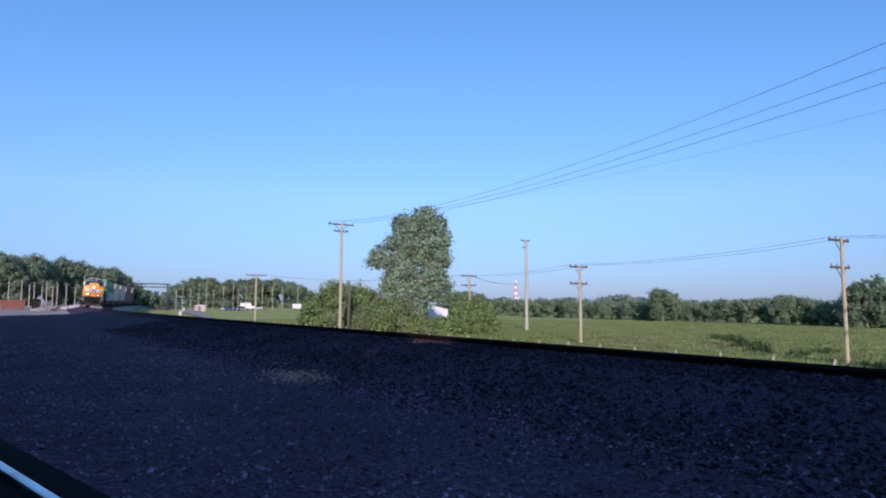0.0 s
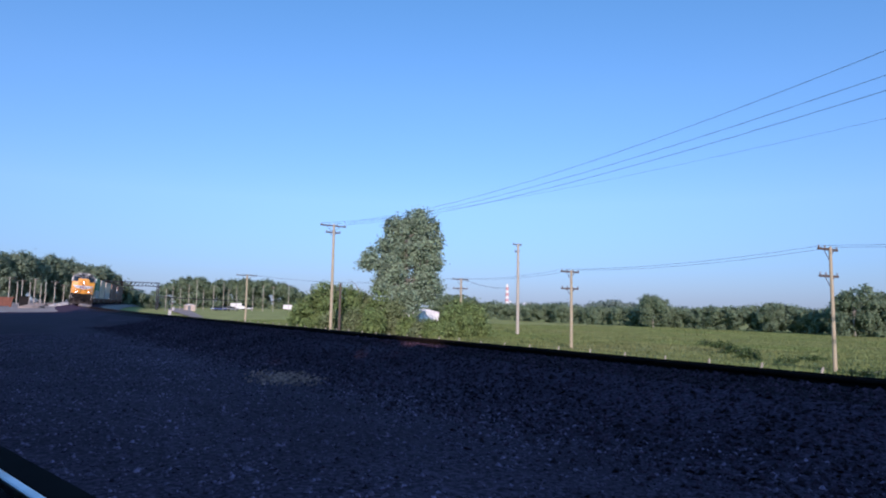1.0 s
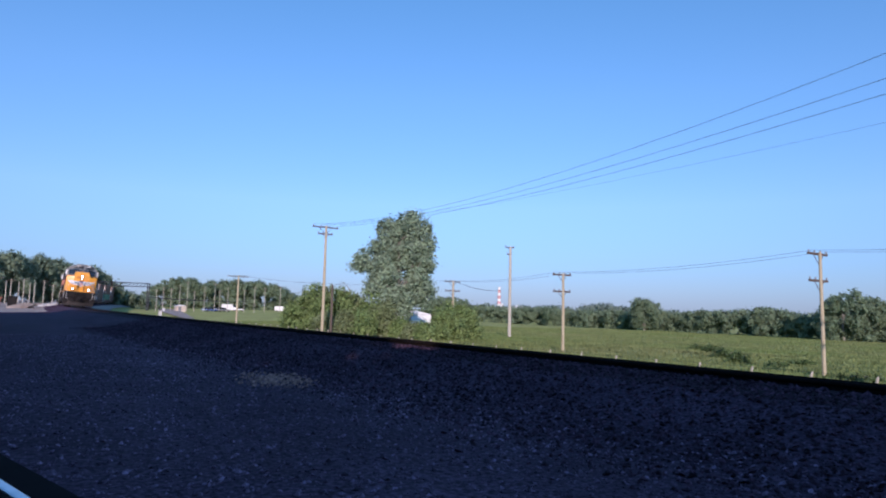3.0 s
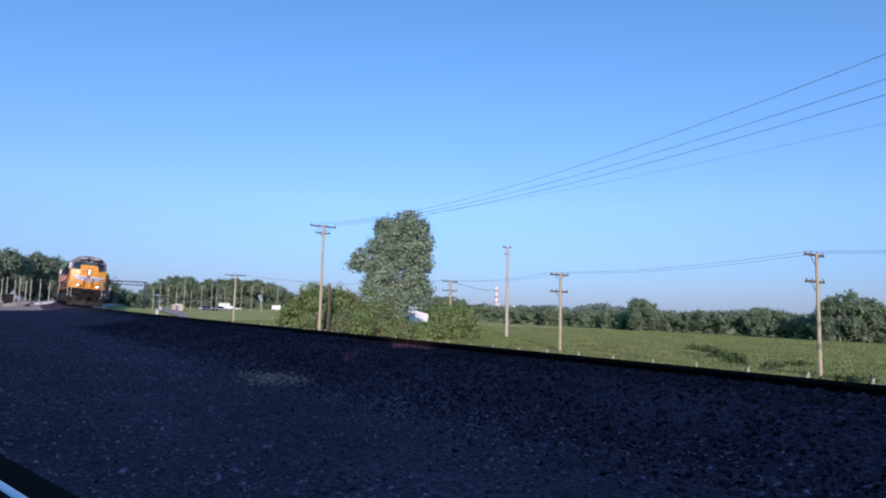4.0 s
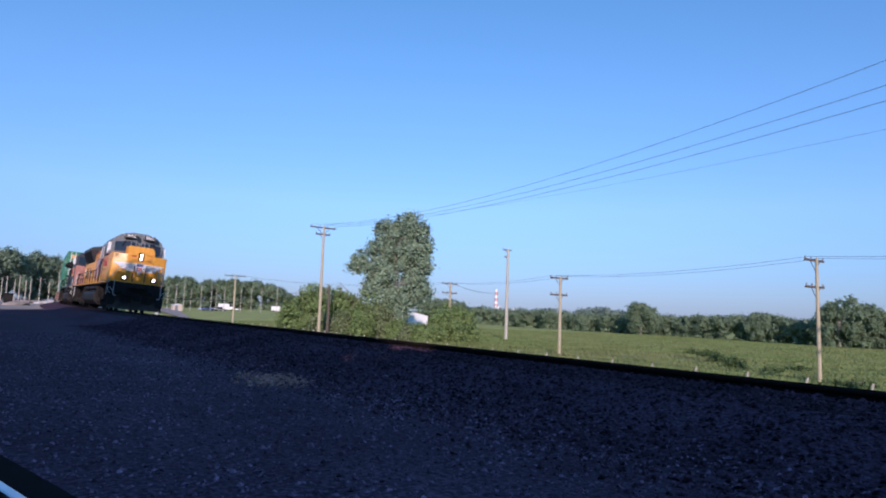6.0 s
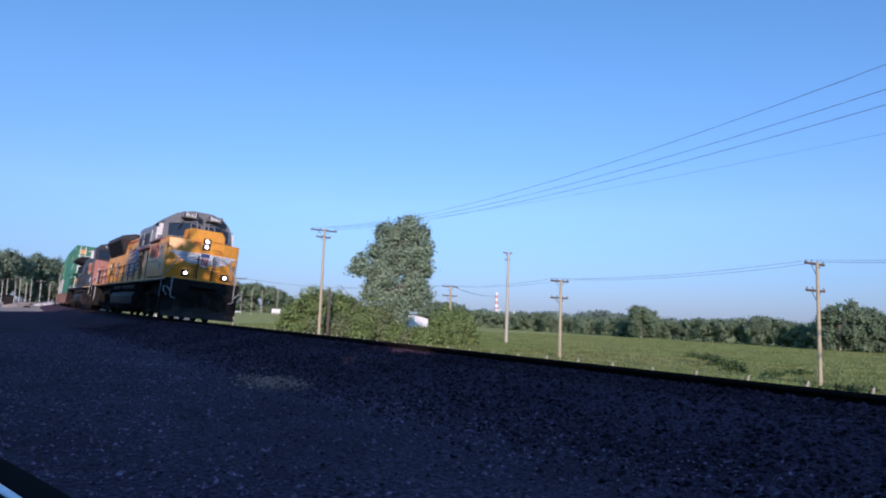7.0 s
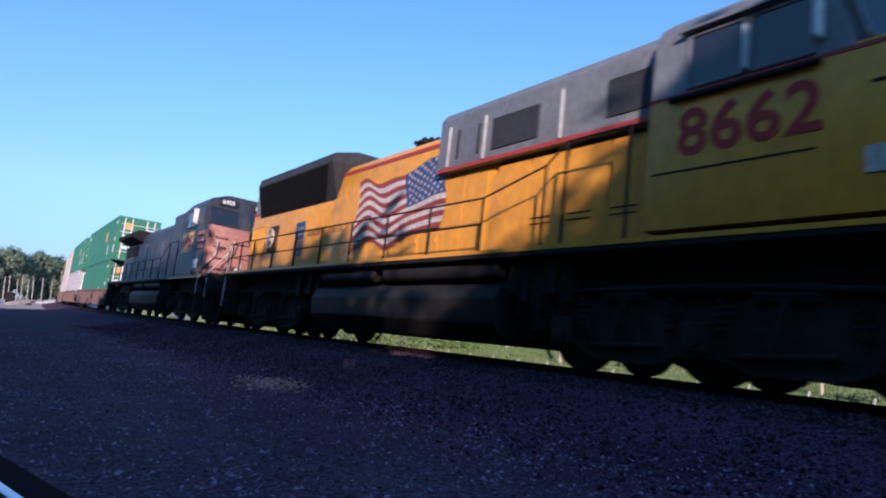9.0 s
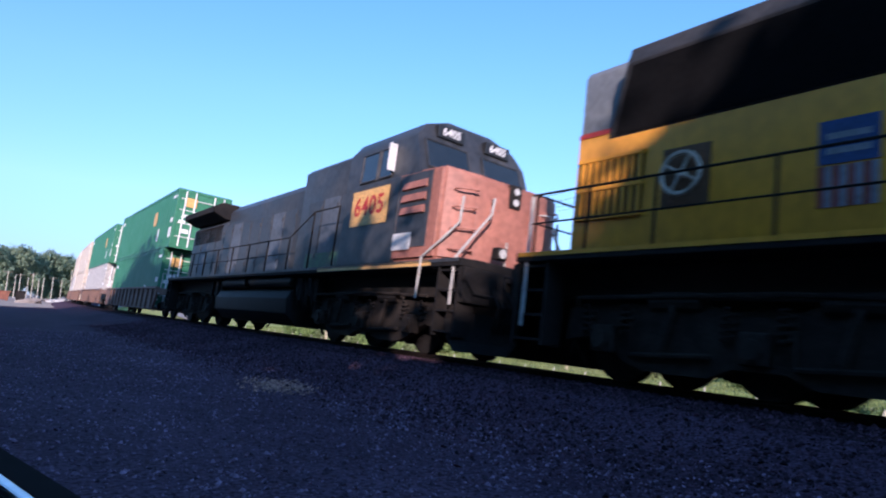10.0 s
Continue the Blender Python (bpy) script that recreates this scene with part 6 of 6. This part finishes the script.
# ---- far things ----
def far_things():
    # striped chimney
    x, y = place(41.7, 1500)
    z0 = -4.0
    top = EYE[2] + 1500 * math.tan(radians(2.15))
    th = thing("chimney", "red and white striped power station chimney", "chimney", at=pose(x, y, z0))
    hh = top - z0
    n = 9
    for k in range(n):
        bm = bmesh.new()
        r0, r1 = 5.2 - 2.2 * k / n, 5.2 - 2.2 * (k + 1) / n
        tube(bm, [(0, 0, hh * k / n), (0, 0, hh * (k + 1) / n)], [r0, r1], 20)
        part("band", bm, M_WHITE if k % 2 == 0 else M_CHIMNEY_RED_HAZED, th)
    bx = thing("power_station", "pale power station building on the horizon", "building", at=pose(x + 6, y - 8, z0, 0, 0, -41.7))
    for dx, w, h1 in ((-6, 14, 22), (14, 26, 15), (38, 20, 18)):
        bm = bmesh.new()
        box(bm, dx - w / 2, dx + w / 2, -8, 8, 0, h1, 0.3)
        part("hall", bm, M_WHITE, bx)
    # signal bridge over the line
    y = 250.0
    xr, xl = 52.0, line_x(y) - 6.5
    gz = ground_z(xr, y)
    th = thing("signal_bridge", "dark steel signal bridge spanning the tracks", "signal bridge", at=pose(0, y, 0))
    zt = EYE[2] + 255 * math.tan(radians(1.55))
    for x in (xl, xr):
        bm = bmesh.new()
        for dx in (-0.35, 0.35):
            for dy in (-0.35, 0.35):
                tube(bm, [(x + dx, dy, ground_z(x, y) - 0.2), (x + dx, dy, zt)], 0.09, 6)
        z = gz
        while z < zt - 0.5:
            tube(bm, [(x - 0.35, -0.35, z), (x + 0.35, -0.35, z + 0.8)], 0.05, 5)
            tube(bm, [(x + 0.35, 0.35, z), (x - 0.35, 0.35, z + 0.8)], 0.05, 5)
            z += 0.8
        part("leg", bm, M_STEEL, th)
    bm = bmesh.new()
    for zz in (zt, zt - 1.3):
        for dy in (-0.4, 0.4):
            tube(bm, [(xl - 0.4, dy, zz), (xr + 0.4, dy, zz)], 0.13, 6)
    k = xl
    while k < xr - 1:
        for dy in (-0.4, 0.4):
            tube(bm, [(k, dy, zt - 1.3), (k + 1.3, dy, zt)], 0.06, 5)
        k += 1.3
    part("beam", bm, M_STEEL, th)
    for dx in (4.5, 9.0):
        bm = bmesh.new()
        box(bm, xl + dx, xl + dx + 0.6, -0.75, -0.5, zt - 1.6, zt + 0.3, 0.03)
        part("signal_head", bm, M_BLACK, th)
    # poles of the yard
    rnd = random.Random(31)
    spots = [(12.4, 240, 1.05), (12.9, 250, 1.3), (13.5, 255, 1.2), (14.15, 240, 1.5), (14.75, 260, 1.85), (15.3, 250, 1.1), (16.1, 245, 1.4), (16.9, 250, 1.75), (17.3, 270, 1.2), (17.95, 250, 1.35), (19.3, 250, 1.3),
             (20.15, 250, 1.55), (21.0, 250, 1.5), (22.3, 250, 1.7), (24.2, 250, 1.4), (1.6, 170, 1.65), (2.1, 178, 1.35), (2.4, 180, 1.5), (2.9, 190, 1.3), (3.2, 185, 1.6), (3.6, 190, 1.2), (3.9, 185, 1.35), (4.5, 190, 1.45), (5.1, 195, 1.2), (5.7, 185, 2.1), (6.2, 190, 1.7), (0.8, 170, 1.5), (0.2, 175, 1.4), (-0.6, 170, 1.6), (6.9, 200, 1.2)]
    for az, d, el in spots:
        x, y, top = at_el(az, d, el)
        utility_pole("slim weathered pole in the far yard", x, y, top - ground_z(x, y), 0.11, [(0.3, 0.9, 2)] if rnd.random() < 0.6 else [], mat=M_POLE_PALE, group="yard poles", turn=rnd.uniform(-20, 20))
    for k in range(2):
        wire(at_el(11.9, 250, 0.42 + 0.05 * k), at_el(19.6, 235, 0.3), 0.5, 0.1, "cable_bundle", "dark cable strung along the yard")
    # pale road into the yard
    bm = bmesh.new()
    pts = [(15.0, 122, 0.9), (14.6, 140, 1.3), (14.2, 165, 2.0), (13.75, 200, 2.8), (13.5, 240, 3.4), (13.3, 300, 4)]
    rows = []
    for az, d, w in pts:
        x, y = place(az, d)
        rows.append([bm.verts.new((x + s * w, y, ground_z(x + s * w, y) + q)) for s, q in ((-1, 0.22), (1, 0.22))])
    for a, b in zip(rows, rows[1:]):
        bm.faces.new((a[0], a[1], b[1], b[0]))
    bmesh.ops.recalc_face_normals(bm, faces=bm.faces)
    tagged(part("road", bm, M_DIRT), "pale dirt road into the yard", "road", kind="structure")
    # pale stony verge beside the far track
    bm = bmesh.new()
    rows = []
    for k in range(15):
        yy = 112 + 14 * k
        x = line_x(yy) + 3.4
        rows.append([bm.verts.new((x, yy, ground_z(x, yy) + 0.06)), bm.verts.new((x + 3.5 + 0.4 * (k % 3), yy, ground_z(x + 3.5, yy) + 0.2))])
    for a, b in zip(rows, rows[1:]):
        bm.faces.new((a[0], a[1], b[1], b[0]))
    bmesh.ops.recalc_face_normals(bm, faces=bm.faces)
    tagged(part("verge", bm, M_DIRT), "pale stony verge beside the far track", "verge", kind="structure")


# red bands lightened: the far haze is painted into them
M_CHIMNEY_RED_HAZED = material("hazed_chimney_red", (0.62, 0.32, 0.29), 0.7, 0, scale=0.2)
M_STEEL = material("bridge_steel", (0.06, 0.065, 0.075), 0.7, 0.2, scale=2)
far_things()


def shed(name, label, category, az, dist, w, d, h, wall, roof, turn=0.0):
    x, y, z = on_ground(az, dist, 0.02)
    th = thing(name, label, category, at=pose(x, y, z, 0, 0, turn))
    bm = bmesh.new()
    box(bm, -w / 2, w / 2, -d / 2, d / 2, 0, h, 0.02)
    part("wall", bm, wall, th)
    bm = bmesh.new()
    prism(bm, [(-w / 2 - 0.15, h), (w / 2 + 0.15, h), (0, h + w * 0.12)], -d / 2 - 0.15, d / 2 + 0.15, "y")
    part("roof", bm, roof, th)
    bm = bmesh.new()
    box(bm, -w * 0.3, -w * 0.3 + 0.9, -d / 2 - 0.03, -d / 2 + 0.02, 0.02, min(2.0, h - 0.2))
    part("door", bm, M_GREY, th)
    return th


def road_vehicle(name, label, category, az, dist, l, w, h, paint, cab, turn):
    """Car, van or truck: body with lower sides, glasshouse, four wheels."""
    x, y, z = on_ground(az, dist, 0.0)
    th = thing(name, label, category, "parked vehicles", pose(x, y, z, 0, 0, turn))
    bm = bmesh.new()
    box(bm, -l / 2, l / 2, -w / 2, w / 2, 0.35, h * 0.58, 0.12)
    part("body", bm, paint, th, smooth=True)
    bm = bmesh.new()
    if cab == "box":
        box(bm, -l / 2, l * 0.24, -w / 2, w / 2, h * 0.5, h, 0.04)
        part("cargo_box", bm, paint, th)
        bm = bmesh.new()
        box(bm, l * 0.27, l * 0.45, -w * 0.45, w * 0.45, h * 0.56, h * 0.85, 0.12)
    else:
        prism(bm, [(-l * 0.32, h * 0.57), (-l * 0.24, h), (l * 0.1, h), (l * 0.24, h * 0.57)], -w * 0.44, w * 0.44, "y", bevel=0.05)
    part("glasshouse", bm, M_GLASS, th)
    for sx in (-0.32, 0.32):
        for sy in (-1, 1):
            bm = bmesh.new()
            tube(bm, [(sx * l, sy * w * 0.5, 0.34), (sx * l, sy * (w * 0.5 - 0.2), 0.34)], 0.34, 16)
            part("wheel", bm, M_BLACK, th)
    return th


def yard_things():
    shed("shed", "small cream shed beside the yard road", "shed", 14.25, 235, 3.0, 3.0, 2.0, M_BEIGE, M_WHITE)
    shed("white_building", "low white building half hidden by bushes", "building", 34.2, 104, 5.0, 4.0, 2.2, M_WHITE, M_WHITE, -34)
    road_vehicle("box_truck", "white box truck parked in the yard", "truck", 22.4, 330, 6.2, 2.3, 2.6, M_WHITE, "box", -20)
    road_vehicle("box_truck", "white box truck parked among cars", "truck", 18.1, 300, 6.4, 2.4, 2.9, M_WHITE, "box", -15)
    for az, d, paint, lab in ((16.4, 270, M_SKYBLUE, "pale blue parked car"), (16.95, 280, M_SKYBLUE, "pale blue parked pickup in the yard"), (17.4, 275, M_WHITE, "white parked car in the yard"), (18.9, 300, M_WHITE, "white parked car in the yard"),
                              (16.7, 262, M_BLUE, "dark blue parked car in the yard"), (17.7, 262, M_GREY, "grey parked car in the yard")):
        road_vehicle("parked_car", lab if len(lab.split()) > 3 else lab + " in the yard", "car", az, d, 4.6, 1.8, 1.6, paint, "car", -12)
    # rusty bins at the pale dirt
    for az, d, w, h, mat, lab in ((2.55, 108, 1.0, 1.5, M_BLACK, "dark steel bin on the pale dirt"), (1.1, 109, 2.6, 1.35, M_RUSTY, "rusty red steel bin on the pale dirt")):
        x, y, z = on_ground(az, d, 0.0)
        th = thing("steel_bin", lab, "bin", at=pose(x, y, z))
        bm = bmesh.new()
        prism(bm, [(-w * 0.5, 0.12), (w * 0.5, 0.12), (w * 0.58, h), (-w * 0.58, h)], -1.0, 1.0, "y", bevel=0.02)
        part("body", bm, mat, th)
        bm = bmesh.new()
        for s in (-1, 1):
            box(bm, *sorted((s * w * 0.4, s * w * 0.5)), -1.0, 1.0, 0, 0.13)
        box(bm, -w * 0.62, w * 0.62, -1.06, -0.98, h - 0.12, h + 0.03)
        pieces("rim", bm, mat, th)
    # low rubble and posts on the dirt
    rnd = random.Random(12)
    for i in range(9):
        az, d = rnd.uniform(2.4, 7.0), rnd.uniform(95, 150)
        x, y, z = on_ground(az, d, 0.05)
        th = thing("rubble_pile", "low pile of pale rubble on dirt", "rubble", "rubble piles", pose(x, y, z, 0, 0, rnd.uniform(0, 90)))
        bm = bmesh.new()
        bmesh.ops.create_icosphere(bm, subdivisions=2, radius=1.0)
        for v in bm.verts:
            k = 1 + 0.45 * noise.noise(v.co * 2 + Vector((i, 0, 0)))
            v.co = Vector((v.co.x * 1.5 * k, v.co.y * k, max(v.co.z, -0.1) * 0.55 * k))
        part("mound", bm, M_DIRT if i % 3 else M_CONCRETE, th)
    for az, d in ((13.0, 222), (12.75, 150)):
        x, y, z = on_ground(az, d, 0.0)
        th = thing("relay_cabinet", "small pale trackside relay cabinet", "cabinet", at=pose(x, y, z))
        bm = bmesh.new()
        box(bm, -0.3, 0.3, -0.3, 0.3, 0.2, 1.25, 0.03)
        part("housing", bm, M_CONCRETE, th)
        bm = bmesh.new()
        box(bm, -0.35, 0.35, -0.35, 0.35, 0.0, 0.22)
        part("plinth", bm, M_CONCRETE, th)


M_RUSTY = material("rusty_steel", (0.24, 0.09, 0.05), 0.8, 0, (0.14, 0.06, 0.04), 1.5, 0.7)
yard_things()


# ---- the car from which the view is taken ----
def own_car():
    # local y runs forward along the door's outer top edge, x = 0 is that edge
    th = thing("parked_car", "black car with open window parked on gravel", "car", at=pose(0.166, 0, 0, 0, 0, 12.7))
    sill = 0.98
    bm = bmesh.new()
    prism(bm, [(0.0, sill), (-0.02, sill), (-0.02, sill - 0.05), (0.0, sill - 0.05)], -0.95, 0.95, "y")
    part("window_seal", bm, M_CARPAINT, th, "black rubber window seal")
    bm = bmesh.new()
    box(bm, -0.029, -0.0215, -0.95, 0.95, sill - 0.04, sill + 0.001, 0.002)
    part("trim_strip", bm, M_TRIM, th, "bright metal trim strip")
    bm = bmesh.new()
    prism(bm, [(0.0, sill - 0.053), (-0.067, sill - 0.053), (-0.075, 0.3), (0.06, 0.28), (0.09, 0.55)], -0.95, 0.95, "y", bevel=0.006)
    part("door", bm, M_CARPAINT, th)
    bm = bmesh.new()
    box(bm, -0.2, -0.0305, -0.9, 0.9, sill - 0.052, sill - 0.002, 0.004)
    part("door_panel", bm, M_CARPAINT, th)
    # body before and behind the door, far side, floor
    bm = bmesh.new()
    prism(bm, [(0.96, 0.25), (0.96, 0.9), (1.5, 0.82), (2.2, 0.7), (2.35, 0.5), (2.3, 0.25)], -1.72, 0.05, "x", bevel=0.04)
    prism(bm, [(-0.96, 0.25), (-0.96, 0.95), (-2.0, 0.95), (-2.35, 0.85), (-2.4, 0.3)], -1.72, 0.05, "x", bevel=0.04)
    box(bm, -1.72, -1.62, -0.96, 0.96, 0.25, 0.93)
    box(bm, -1.65, 0.0, -0.96, 0.96, 0.25, 0.31)
    part("body", bm, M_CARPAINT, th, smooth=True)
    bm = bmesh.new()
    box(bm, -1.45, -0.3, -1.2, 0.1, 1.42, 1.47, 0.02)
    part("roof", bm, M_CARPAINT, th)
    bm = bmesh.new()
    for x in (-1.45, -0.32):
        tube(bm, [(x, -1.15, 1.44), (x * 1.05, -1.9, 0.94)], 0.04, 6)
        tube(bm, [(x, 0.05, 1.44), (x * 1.05 - 0.02, 1.1, 0.9)], 0.03, 6)
    part("pillars", bm, M_CARPAINT, th)
    for y in (1.45, -1.45):
        for x in (0.03, -1.7):
            bm = bmesh.new()
            s = 1 if x > 0 else -1
            tube(bm, [(x, y, 0.32), (x - s * 0.2, y, 0.32)], 0.32, 20)
            wl = part("wheel", bm, M_BLACK, th)
            bm = bmesh.new()
            tube(bm, [(x + s * 0.01, y, 0.32), (x - s * 0.05, y, 0.32)], 0.2, 16)
            part("rim", bm, M_SILVER_CAR, wl)


M_SILVER_CAR = material("alloy_rim", (0.5, 0.5, 0.52), 0.35, 0.8, scale=3)
own_car()


# ---- what moves ----
FRONT_AT_START, SPEED = 123.1, 13.7


def motions():
    for th, behind, up in TRAIN:
        walk(th, [(0.5 * i, track_pose(FRONT_AT_START + behind - SPEED * 0.5 * i, 0, RAIL_Z + up)) for i in range(21)])
    for w, at, r in WHEELS:
        turn = math.degrees(SPEED / r)
        walk(w, [(i / 30, pose(*at, -turn * i / 30, 0, 0)) for i in range(301)])


motions()
